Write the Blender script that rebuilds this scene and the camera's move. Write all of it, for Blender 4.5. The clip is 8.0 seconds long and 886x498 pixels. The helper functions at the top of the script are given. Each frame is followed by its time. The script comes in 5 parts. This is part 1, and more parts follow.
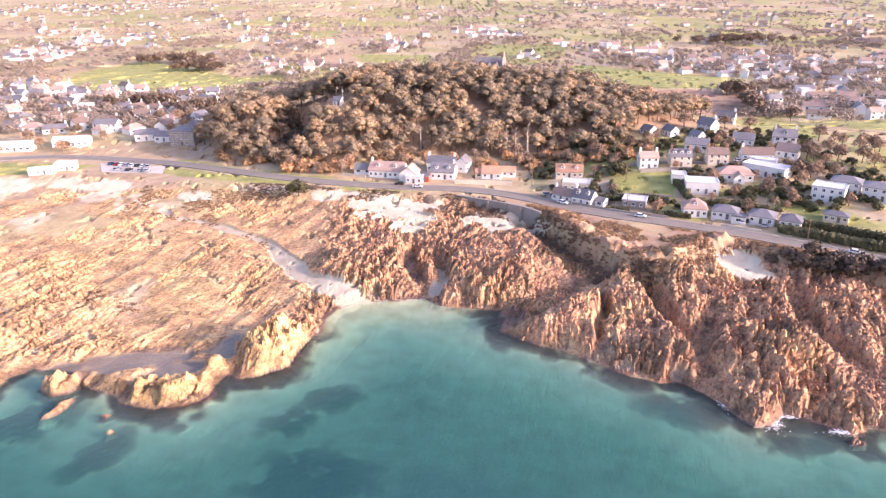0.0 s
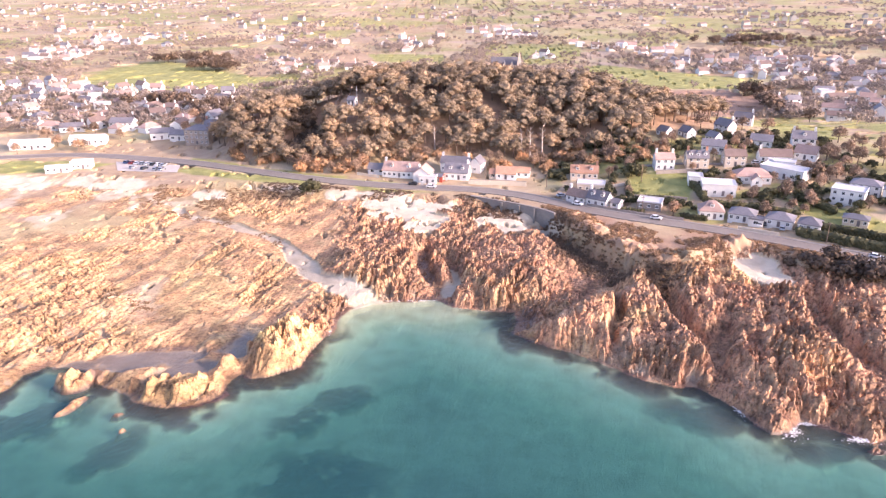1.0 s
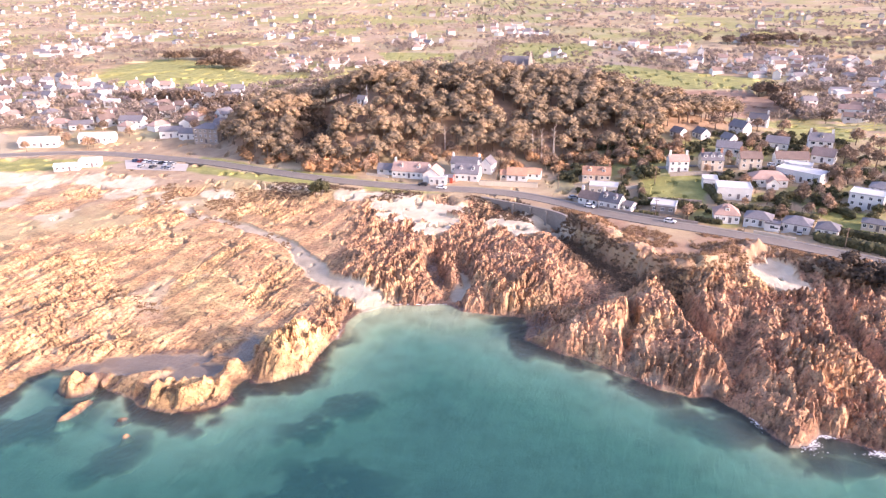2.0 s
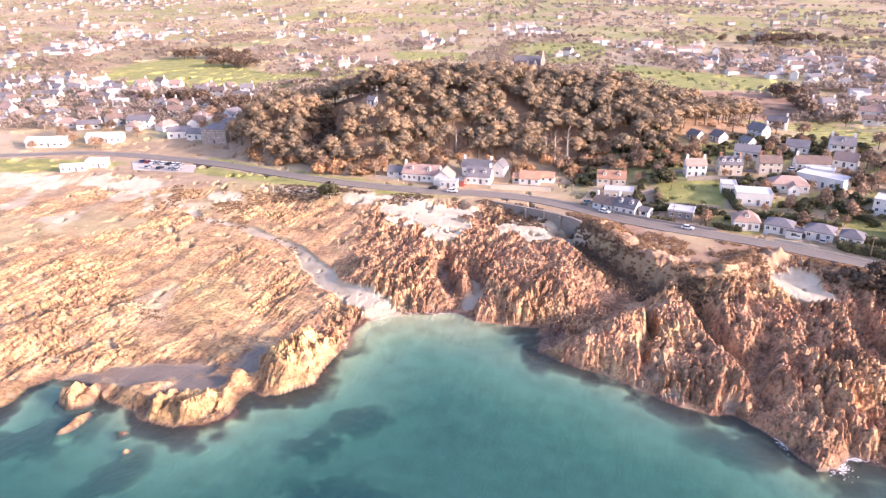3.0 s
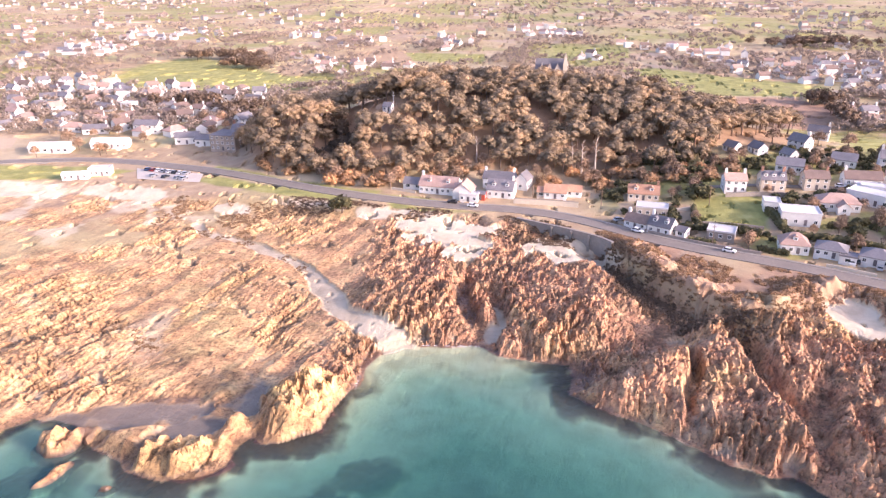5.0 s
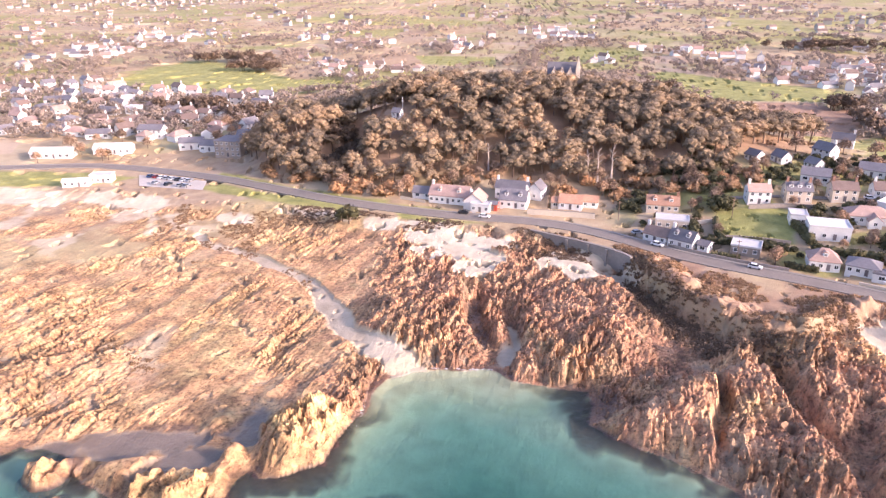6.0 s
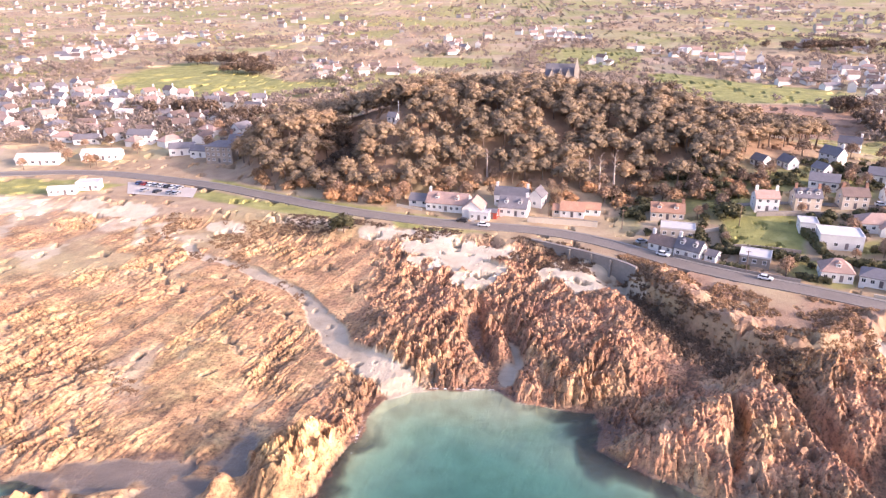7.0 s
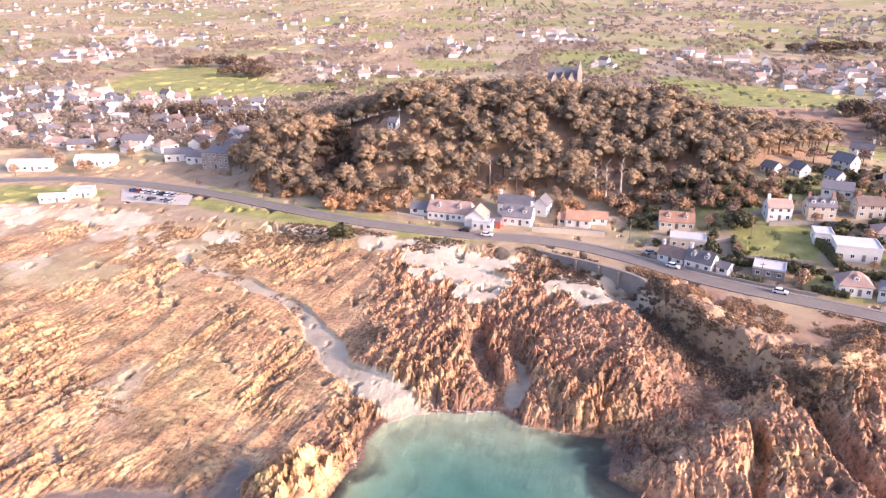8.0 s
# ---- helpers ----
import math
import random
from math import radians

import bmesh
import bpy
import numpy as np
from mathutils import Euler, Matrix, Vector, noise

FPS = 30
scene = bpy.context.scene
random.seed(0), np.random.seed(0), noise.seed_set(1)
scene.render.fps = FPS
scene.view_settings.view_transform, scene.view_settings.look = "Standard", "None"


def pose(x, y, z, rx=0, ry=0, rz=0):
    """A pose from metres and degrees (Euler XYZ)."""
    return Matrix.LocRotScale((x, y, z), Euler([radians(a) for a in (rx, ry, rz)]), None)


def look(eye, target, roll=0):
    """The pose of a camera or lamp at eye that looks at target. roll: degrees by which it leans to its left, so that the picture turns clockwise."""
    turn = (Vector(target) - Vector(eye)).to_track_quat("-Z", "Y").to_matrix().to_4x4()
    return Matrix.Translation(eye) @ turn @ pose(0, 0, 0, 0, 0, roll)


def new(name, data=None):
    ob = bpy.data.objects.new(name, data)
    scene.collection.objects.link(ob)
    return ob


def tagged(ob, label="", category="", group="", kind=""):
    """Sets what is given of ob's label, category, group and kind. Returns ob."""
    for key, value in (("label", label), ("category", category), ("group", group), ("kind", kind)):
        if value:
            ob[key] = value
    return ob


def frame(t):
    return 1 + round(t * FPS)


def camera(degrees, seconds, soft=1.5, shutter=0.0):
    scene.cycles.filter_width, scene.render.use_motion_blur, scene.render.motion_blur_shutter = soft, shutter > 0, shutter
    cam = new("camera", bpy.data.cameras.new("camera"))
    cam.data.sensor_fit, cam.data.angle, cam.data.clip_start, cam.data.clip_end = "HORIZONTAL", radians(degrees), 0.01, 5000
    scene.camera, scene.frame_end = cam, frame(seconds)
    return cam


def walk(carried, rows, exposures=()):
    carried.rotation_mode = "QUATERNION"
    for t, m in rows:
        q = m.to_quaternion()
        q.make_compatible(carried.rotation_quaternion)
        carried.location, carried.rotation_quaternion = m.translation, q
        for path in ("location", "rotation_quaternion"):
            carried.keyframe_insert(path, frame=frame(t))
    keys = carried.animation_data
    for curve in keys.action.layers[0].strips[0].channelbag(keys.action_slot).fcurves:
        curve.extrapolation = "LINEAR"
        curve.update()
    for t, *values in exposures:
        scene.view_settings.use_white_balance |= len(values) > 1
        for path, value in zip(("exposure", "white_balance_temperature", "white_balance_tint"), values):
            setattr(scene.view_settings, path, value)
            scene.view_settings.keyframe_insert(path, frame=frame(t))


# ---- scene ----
cam = camera(64.2, 8.0, soft=1.3)
PATH = [
    (0, (0.252, -0.043, 96.237), (0.279, 1.813, 95.491), -0.8),
    (0.5, (0.357, 0.38, 96.177), (0.355, 2.236, 95.431), -0.8),
    (1, (0.343, 1.226, 96.114), (0.332, 3.082, 95.368), -0.8),
    (2.5, (-0.338, 7.95, 96.251), (-0.389, 9.803, 95.498), -0.6),
    (3, (-0.765, 11.661, 96.325), (-0.827, 13.512, 95.571), -0.6),
    (3.5, (-1.223, 15.994, 96.319), (-1.292, 17.844, 95.563), -0.6),
    (4, (-1.744, 20.638, 96.254), (-1.818, 22.488, 95.497), -0.5),
    (4.5, (-2.378, 25.818, 96.217), (-2.464, 27.668, 95.46), -0.5),
    (6, (-4.512, 42.287, 96.088), (-4.639, 44.136, 95.337), -0.5),
    (6.5, (-5.091, 47.117, 96.046), (-5.213, 48.967, 95.295), -0.6),
    (7, (-5.627, 51.384, 95.978), (-5.744, 53.235, 95.228), -0.6),
    (7.5, (-6.173, 55.638, 95.988), (-6.291, 57.489, 95.24), -0.6),
    (8, (-6.717, 59.762, 96.001), (-6.835, 61.614, 95.255), -0.6),
]
walk(cam, [(t, look(eye, target, roll)) for t, eye, target, roll in PATH], exposures=[(0, 1.64, 6080, 37), (4, 1.60, 6080, 37), (8, 1.47, 6080, 37)])

# ---- daylight: low winter sun from the right, a little behind the camera ----
SUN_AZ, SUN_EL = radians(113), radians(17.5)
to_sun = Vector((math.sin(SUN_AZ) * math.cos(SUN_EL), math.cos(SUN_AZ) * math.cos(SUN_EL), math.sin(SUN_EL)))
world = bpy.data.worlds.new("sky")
scene.world = world
world.use_nodes = True
sky = world.node_tree.nodes.new("ShaderNodeTexSky")
sky.sky_type, sky.sun_disc = "NISHITA", False
sky.sun_elevation, sky.sun_rotation = SUN_EL, SUN_AZ
sky.air_density, sky.dust_density = 1.0, 2.5
background = world.node_tree.nodes["Background"]
background.inputs["Strength"].default_value = 0.15
world.node_tree.links.new(sky.outputs[0], background.inputs["Color"])
sun_data = bpy.data.lights.new("sun", "SUN")
sun_data.energy, sun_data.angle, sun_data.color = 2.4, radians(0.6), (1.0, 0.87, 0.68)
sun = new("sun", sun_data)
sun.matrix_world = look(to_sun * 900, (0, 0, 0))
# ---- the lie of the land, as functions of the plan ----
SHORE = [(-6000, 420), (-900, 300), (-400, 230), (-260, 200), (-180, 158), (-135, 147), (-111, 148), (-109, 156), (-105.5, 162), (-101, 161),
         (-92, 159.5), (-85, 152.5), (-76, 146), (-67, 142), (-59, 142.5), (-54.3, 147), (-54, 153), (-51.5, 156), (-48.5, 153.5), (-44.5, 154.5),
         (-38, 159.5), (-35.5, 170), (-32.8, 177.5), (-32, 184), (-29, 191.5), (-22.5, 195.5), (-12, 197.5), (-3.5, 197.5), (1.7, 192.7), (10, 190.6),
         (20, 189), (21.5, 183), (18.5, 175), (23, 171), (29, 166.5), (37, 161.5), (43, 156.5), (49, 152), (56, 147.8), (61.3, 147),
         (65.7, 142.3), (67, 140), (69, 132.3), (71, 128.8), (75, 129.2), (80, 134), (85, 132), (89, 128), (90.5, 124.5), (96, 128), (115, 118), (160, 100), (320, 40),
         (900, -200), (6000, -900), (6000, 6000), (-6000, 6000)]
PLATEAU = [(-6000, 560), (-900, 420), (-300, 342), (-200, 330), (-150, 322), (-120, 311), (-90, 303), (-62, 296), (-40, 290), (-18, 285),
           (-3, 282), (2, 274), (7, 279), (12, 274), (20, 274), (31, 267), (40, 260), (44, 243), (50, 228), (60, 214),
           (68, 206), (80, 207), (90, 211), (97, 217), (103, 222), (110, 213), (113, 203), (124, 195), (136, 186), (160, 168),
           (300, 90), (900, -100), (6000, -700), (6000, 6000), (-6000, 6000)]
ROAD = [(-420, 330), (-300, 345), (-222, 359), (-196, 362), (-166, 357), (-130, 344), (-91, 323), (-67, 310), (-41, 300), (-16, 293), (9, 288.5), (27, 281.5), (42, 271), (56, 259),
        (71, 249.5), (89, 240), (106, 230), (127, 215), (145, 201), (190, 168), (300, 88)]
# rocky rises on the foreshore: x, y, half-length, half-width, turn in degrees, height
RISES = [(-42.5, 166, 8, 10.5, -22, 4.6), (-66, 147.5, 8.5, 4.6, 25, 1.7), (-57, 160, 2.2, 2.6, 0, 2.4), (-53.5, 168, 1.4, 1.6, 0, 2.6), (-78, 153, 8, 4, 30, 1.6), (-22, 218, 13, 17, 0, 2.4),
         (20, 214, 16, 18, 20, 1.6), (45, 178, 16, 12, -30, 2.2), (62, 160, 13, 8, -25, 2.2), (84, 148, 12, 12, -20, 2.6), (58, 203, 5.5, 7, 30, 5.2), (41, 182, 14, 7, 40, 2.0), (60, 187, 7, 11, 10, 2.6), (74, 200, 9, 7, 20, 2.6),
         (80, 183, 15, 12, 0, 2.0), (100, 165, 18, 14, 0, 2.4), (-60, 170, 9, 5, 40, 1.6), (-118, 182, 26, 10, 38, 2.2), (74, 130, 5, 4, 0, 1.2)]
# smooth hollows with sand in them: x, y, half-length, half-width, turn, depth
HOLLOWS = [(0, 203, 3, 7, -10, 3.5), (3, 216, 2.4, 12, 8, 3.2), (-58, 170, 5.5, 8, -8, 2.6), (44, 206, 15, 5, 125, 2.6), (22, 180, 5, 5, 0, 2.5),
           (101, 208, 5, 10, 24, 0.7), (-78, 164, 15, 6, 10, 2.6), (73, 166, 3, 14, -25, 2.6)]
# clefts between the rock masses: width, floor, line of points
CLEFTS = [(9.5, 1.0, [(17, 180), (27, 186), (36, 192), (44, 200), (51, 210), (55, 220), (50, 234), (44, 246), (40, 256)]),
          (2.6, 0.8, [(64, 142), (68, 152), (69, 163), (66, 178), (66, 190), (63, 203)]),
          (3.2, 1.6, [(108, 190), (104, 178), (102, 166), (103, 152), (110, 140)]),
          (1.5, 2.0, [(44, 160), (45, 170), (49, 180), (50, 190)]),
          (2.6, 0.3, [(-3, 198), (-4, 206), (-6, 215), (-8, 224), (-6, 234)])]
ISLETS = [(-92.5, 152, 4.8, 4, 30, 2.0), (-89, 142.5, 5, 1.4, 62, 1.3), (-76.5, 139.5, 1.6, 1.0, 30, 0.7), (-73, 132.5, 1.4, 0.8, 30, 0.6), (90, 123, 2, 1.4, 0, 1.5)]
# kelp beds on the sea floor
WEED = [(-25, 146, 10, 7, 20), (-33, 138, 8, 7, 60), (-26, 117, 15, 11, 0), (-73, 127, 6, 10, -25), (-97, 138, 15, 8, 25), (59, 137, 13, 7, -35),
        (24, 168, 9, 3, -30), (20, 182, 8, 8, 0), (45, 151, 14, 3.5, -28), (80, 124, 14, 4, -10)]
# wet flats and a shadow patch among the rocks: x, y, half-length, half-width, turn
# the second paints the stack's cast shadow dark into the ground colour
WET_SHADE = [(-79, 164, 14, 5.5, 10), (-57.5, 169, 4.5, 8, -8), (-66, 158, 9, 3.5, 20), (-97, 160, 8, 3, -10)]


def hashed(i, j, seed):
    n = (i.astype(np.int64) * 374761393 + j.astype(np.int64) * 668265263 + seed * 1442695041) & 0x7FFFFFFF
    n = ((n ^ (n >> 13)) * 1274126177) & 0x7FFFFFFF
    n = ((n ^ (n >> 16)) * 1103515245) & 0x7FFFFFFF
    return ((n >> 7) & 0xFFFF) / 65535.0


def smooth(a, b, v):
    t = np.clip((v - a) / (b - a), 0, 1)
    return t * t * (3 - 2 * t)


def vnoise(x, y, size, seed):
    u, v = x / size, y / size
    i, j = np.floor(u), np.floor(v)
    f, g = u - i, v - j
    f, g = f * f * (3 - 2 * f), g * g * (3 - 2 * g)
    a, b = hashed(i, j, seed), hashed(i + 1, j, seed)
    c, d = hashed(i, j + 1, seed), hashed(i + 1, j + 1, seed)
    return (a * (1 - f) + b * f) * (1 - g) + (c * (1 - f) + d * f) * g - 0.5


def fbm(x, y, size, seed, octaves=4):
    out, k = 0, 1.0
    for o in range(octaves):
        out = out + k * vnoise(x, y, size * 0.5 ** o, seed + o)
        k *= 0.55
    return out


def blocks(x, y, size, seed):
    """Broken blocks: each point's own block's random number, and its place in the block."""
    u, v = x / size, y / size
    i0, j0 = np.floor(u), np.floor(v)
    best = np.full(u.shape, 9.0)
    second = np.full(u.shape, 9.0)
    rnd, du, dv = np.zeros(u.shape), np.zeros(u.shape), np.zeros(u.shape)
    for di in (-1, 0, 1):
        for dj in (-1, 0, 1):
            i, j = i0 + di, j0 + dj
            a, b = u - i - hashed(i, j, seed), v - j - hashed(i, j, seed + 7)
            d = a * a + b * b
            near = d < best
            second = np.minimum(second, np.where(near, best, d))
            best = np.where(near, d, best)
            rnd = np.where(near, hashed(i, j, seed + 13), rnd)
            du, dv = np.where(near, a, du), np.where(near, b, dv)
    return rnd, du, dv, np.sqrt(second) - np.sqrt(best)


def turned(x, y, degrees):
    c, s = math.cos(radians(degrees)), math.sin(radians(degrees))
    return x * c + y * s, -x * s + y * c


def distance(x, y, line, closed):
    """Distance to a line of points; for a closed one also whether inside."""
    d2, inside = np.full(x.shape, 1e12), np.zeros(x.shape, bool)
    pts = list(zip(line, line[1:] + line[:1])) if closed else list(zip(line, line[1:]))
    for (ax, ay), (bx, by) in pts:
        ex, ey = bx - ax, by - ay
        t = np.clip(((x - ax) * ex + (y - ay) * ey) / (ex * ex + ey * ey), 0, 1)
        d2 = np.minimum(d2, (x - ax - t * ex) ** 2 + (y - ay - t * ey) ** 2)
        if closed and ay != by:
            inside ^= ((ay > y) != (by > y)) & (x < (bx - ax) * (y - ay) / (by - ay) + ax)
    return np.sqrt(d2), inside


def signed(x, y, polygon):
    d, inside = distance(x, y, polygon, True)
    return np.where(inside, d, -d)


def mound(x, y, cx, cy, a, b, degrees, edge=1.0):
    u, v = turned(x - cx, y - cy, degrees)
    return np.exp(-((u / a) ** 2 + (v / b) ** 2) ** edge)


def spline(points, step):
    """A smooth line of even points through the given ones."""
    out = []
    for k in range(1, len(points) - 2):
        p0, p1, p2, p3 = (np.array(points[k + o], float) for o in (-1, 0, 1, 2))
        n = max(2, int(np.linalg.norm(p2 - p1) / step))
        for i in range(n):
            t = i / n
            out.append(0.5 * (2 * p1 + (p2 - p0) * t + (2 * p0 - 5 * p1 + 4 * p2 - p3) * t * t + (3 * p1 - p0 - 3 * p2 + p3) * t ** 3))
    return [tuple(p) for p in out]


SANDPATH = spline([(-8, 190), (-21, 193), (-29, 200), (-36, 206.5), (-43, 214), (-51, 227), (-56.5, 237), (-64, 246.5), (-76, 256), (-91, 266), (-105, 273), (-113, 284), (-118, 300)], 3.0)


def hill_z(x, y):
    h = 25 * mound(x, y, -2, 392, 88, 44, -8, 1.3) + 8 * mound(x, y, -48, 366, 30, 26, 0) + 8 * mound(x, y, 96, 388, 52, 34, -6) + 10 * mound(x, y, -99, 374, 15, 24, 0, 1.4)
    h = h + 4 * mound(x, y, -48, 344, 13, 18, 0)
    h = np.maximum(h - 15 * mound(x, y, -70, 358, 10, 24, -6, 2.2), np.minimum(h, 3))
    return np.minimum(h, 27 + 0.12 * h)


def land_z(x, y):
    """The made ground behind the shore: road, gardens, hill and plain, with no rocks."""
    far = smooth(260, 900, y)
    z = 7.6 + 0.8 * vnoise(x, y, 40, 3) * smooth(300, 380, y) + far * (5 + 8 * vnoise(x, y, 330, 5))
    d, _ = distance(x, y, ROAD, False)
    behind = np.where(y > np.interp(x, [p[0] for p in ROAD], [p[1] for p in ROAD]), d, 0)
    village = smooth(40, 85, x) * smooth(420, 330, y)
    z = z + village * np.minimum(np.maximum(behind - 6, 0) * 0.11, 9) + smooth(6, 45, behind) * 1.5 * (1 - village)
    z = z - 1.6 * smooth(-60, -150, x) * smooth(440, 380, y)
    return z + hill_z(x, y)


def strata(x, y, wx, wy):
    """Relief of the rock: long tilted slabs in the west, steep broken ribs in the east."""
    rx = wx + 4 * fbm(x, y, 40, 97, 2)
    ry = wy + 4 * fbm(x, y, 40, 98, 2)
    east = smooth(-46, -30, x)
    slabby = 0.15 + 1.7 * smooth(-0.22, 0.32, fbm(x, y, 20, 199, 3))
    craggy = 0.6 + 1.3 * mound(x, y, -42, 166, 9, 11, -22, 2) + 0.9 * mound(x, y, -68, 149, 18, 9, 25, 2) + 0.8 * smooth(-0.25, 0.35, fbm(x, y, 17, 99, 3))
    g1, g2 = turned(rx, ry, 70)
    relief = (1 - east) * 0.9 * (0.22 - np.abs(vnoise(g1 / 4.5, g2, 7, 191))) * 2
    f1, f2 = turned(rx, ry, 72)
    ribs = 4.2 * (0.24 - np.abs(vnoise(f1 / 1.8, f2, 24, 192))) + 2.2 * (0.24 - np.abs(vnoise(f1 / 3.2, f2, 10, 193))) + 1.8 * (0.24 - np.abs(vnoise(f1 / 3.0, f2, 5, 195))) + 1.5 * (0.24 - np.abs(vnoise(f1 / 2.6, f2, 2.2, 196)))
    relief = relief + east * 0.95 * ribs
    for size, amp, seed, west_amp in ((9, 1.4, 101, 1.0), (4.2, 1.3, 111, 0.9), (1.9, 1.5, 121, 0.75), (0.95, 1.25, 131, 0.55)):
        part_w = east < 0.99
        if part_w.any():
            r1, _, v1, e1 = blocks(g1[part_w] / 3.0, g2[part_w], size * 0.8, seed)
            cut = (r1 - 0.5) * 0.8 - v1 * 0.55 - 0.75 * smooth(0.14, 0.0, e1)
            relief[part_w] += west_amp * 0.34 * cut * ((1 - east) * slabby * craggy)[part_w]
        part_e = east > 0.01
        if part_e.any():
            r2, p2, v2, e2 = blocks(f1[part_e] / 1.7, f2[part_e], size, seed)
            cut = (r2 - 0.5) * 1.5 - v2 * 0.6 + 0.3 * p2 - 0.6 * smooth(0.14, 0.0, e2)
            relief[part_e] += amp * 0.58 * cut * (east * craggy)[part_e]
    spur = np.maximum(mound(x, y, -42, 166, 9, 11, -22, 2), np.maximum(mound(x, y, -68, 148, 13, 6, 25, 2), mound(x, y, -92, 151, 9, 6, 30, 2)))
    h1, h2 = turned(wx, wy, 72)
    return relief + spur * (4.2 * (0.2 - np.abs(vnoise(h1 / 3.4, h2, 3.2, 291))) * 2 + 3.0 * (0.22 - np.abs(vnoise(h1 / 1.8, h2, 1.7, 293))) * 2)


def terrain(x, y):
    """Height, and masks of rock, sand, weed and turf."""
    loose = 1.8 + 0.8 * smooth(-60, -75, x) * smooth(200, 185, y)
    wx = x + loose * fbm(x, y, 12, 21, 4)
    wy = y + loose * fbm(x, y, 12, 31, 4)
    ds = signed(wx, wy, SHORE)
    dp = signed(x + 1.6 * fbm(x, y, 7, 41, 3), y + 1.6 * fbm(x, y, 7, 51, 3), PLATEAU)
    top = land_z(x, y)
    sea = np.maximum(-ds, 0)
    ashore = np.maximum(ds, 0)
    u = ashore / (ashore + np.maximum(-dp, 0) + 0.01)
    left = smooth(-30, -60, x)
    low = (1.2 + 1.4 * (1 - left)) * smooth(0, 5, ashore) + 3.6 * u ** 1.4 * (1 - 0.25 * left)
    top = top + 2.2 * smooth(0.0, 2.5, dp) * smooth(13, 6, dp) * smooth(42, 50, x) * smooth(5, 9, distance(x, y, ROAD, False)[0])
    for r in RISES:
        low = low + r[5] * mound(x, y, *r[:5], 2.4 if r[0] < -36 else 1.5) * smooth(-2, 2.5, ds)
    dip = 0
    for r in HOLLOWS:
        m = mound(x, y, *r[:5], 1.6)
        dip = np.maximum(dip, m)
        low = np.where(low > 0, np.maximum(low - r[5] * m, np.minimum(low, 0.35)), low)
    gully = np.exp(-((dp + 6.5) / 5.5) ** 2) * smooth(36, 43, x) * smooth(74, 62, x)
    low = np.where(ds > 4, np.maximum(low - 4.2 * gully, np.minimum(low, 1.4)), low)
    shelf = np.exp(-((dp + 4) / 6.0) ** 2) * smooth(12, 19, x) * smooth(48, 40, x)
    low = np.where(ds > 4, np.maximum(low - 1.2 * shelf, np.minimum(low, 2.4)), low)
    cleft = 0
    for width, base, line in CLEFTS:
        d, _ = distance(wx, wy, line, False)
        g = np.exp(-(d / width) ** 4)
        cleft = np.maximum(cleft, g)
        low = np.where(ds > 1.5, low * (1 - g) + np.minimum(low, base) * g, low)
    dpath, _ = distance(wx, wy, SANDPATH, False)
    wide = 3.6 + 3.0 * smooth(240, 205, y)
    track = smooth(0.3, 0.75, smooth(wide, wide * 0.3, dpath) + 0.6 * fbm(x, y, 5, 88, 4)) * smooth(wide * 1.4, wide, dpath) * 0.95
    low = np.where(ds > 0, low - track * np.minimum(0.9, low * 0.4), low)
    floor = -0.5 * smooth(0, 3, sea) - 0.07 * sea - 1.5 * smooth(0, 40, sea)
    z = np.where(ds > 0, low, np.maximum(floor, -7))
    isle = 0
    for r in ISLETS:
        m = mound(x + 1.2 * fbm(x, y, 4, 61, 3), y + 1.2 * fbm(x, y, 4, 71, 3), *r[:5], 1.6)
        isle = np.maximum(isle, m)
        z = np.where(ds < 4, np.maximum(z, -1.6 + (r[5] + 1.6) * m), z)
    weed = 0
    for r in WEED:
        weed = np.maximum(weed, mound(wx, wy, *r, 2.0))
    cove = mound(x, y, -14, 190, 24, 20, 0, 2)
    weed = np.maximum(weed, smooth(7, 1.5, sea + 7 * fbm(x, y, 9, 83, 3)) * (1 - cove) * (ds < 0))
    weed = np.maximum(weed, smooth(0.01, 0.1, isle))
    weed = weed * smooth(-0.35, 0.15, fbm(x, y, 6, 81, 3) + weed - 0.6)
    edge = smooth(-2.6 - 10 * smooth(4, -20, x) + 1.2 * smooth(40, 46, x), 1.4 - 0.6 * smooth(40, 46, x), dp)
    z = np.where(ds > 0, z * (1 - edge) + top * edge, z)
    # sand lies in the hollows and on the slopes under the road
    sand = np.maximum(track, smooth(0.4, 0.75, mound(wx, wy, 0, 203, 3, 7, -10) + 0.8 * mound(wx, wy, 3, 214, 1.6, 9, 8)))
    for cx, cy, a, b, r in ((-16, 271, 21, 13, -28), (-7, 256, 7, 14, -12), (-38, 285, 16, 4, -22), (-75, 299, 24, 3.5, -20), (26, 256, 13, 12, -20), (38, 252, 6, 8, 20), (99, 208, 6.5, 12, 10), (-104, 296, 8, 4, -20), (-160, 316, 22, 6, -12), (-215, 318, 40, 9, -6)):
        patch = mound(wx, wy, cx, cy, a, b, r, 2.5)
        sand = np.maximum(sand, smooth(0.3, 0.6, patch + 1.3 * fbm(x, y, 6, 91, 4)) * (1 - smooth(-0.5, 1.5, dp)) * smooth(0.02, 0.2, patch))
    sand = np.maximum(sand, 0.4 * smooth(0.35, 0.9, mound(wx, wy, -93, 197, 10, 22, -15, 1.0) + 0.9 * fbm(x, y, 8, 93, 4)))
    sand = np.where(ds < 0, 1 - weed, sand)
    sand = np.maximum(sand, smooth(-90, -130, x) * 0.7 * smooth(0.12, 0.3, fbm(x, y, 16, 95, 4)) * smooth(250, 275, y) * (1 - edge))
    heath = smooth(-70, -110, x) * smooth(225, 268, y)
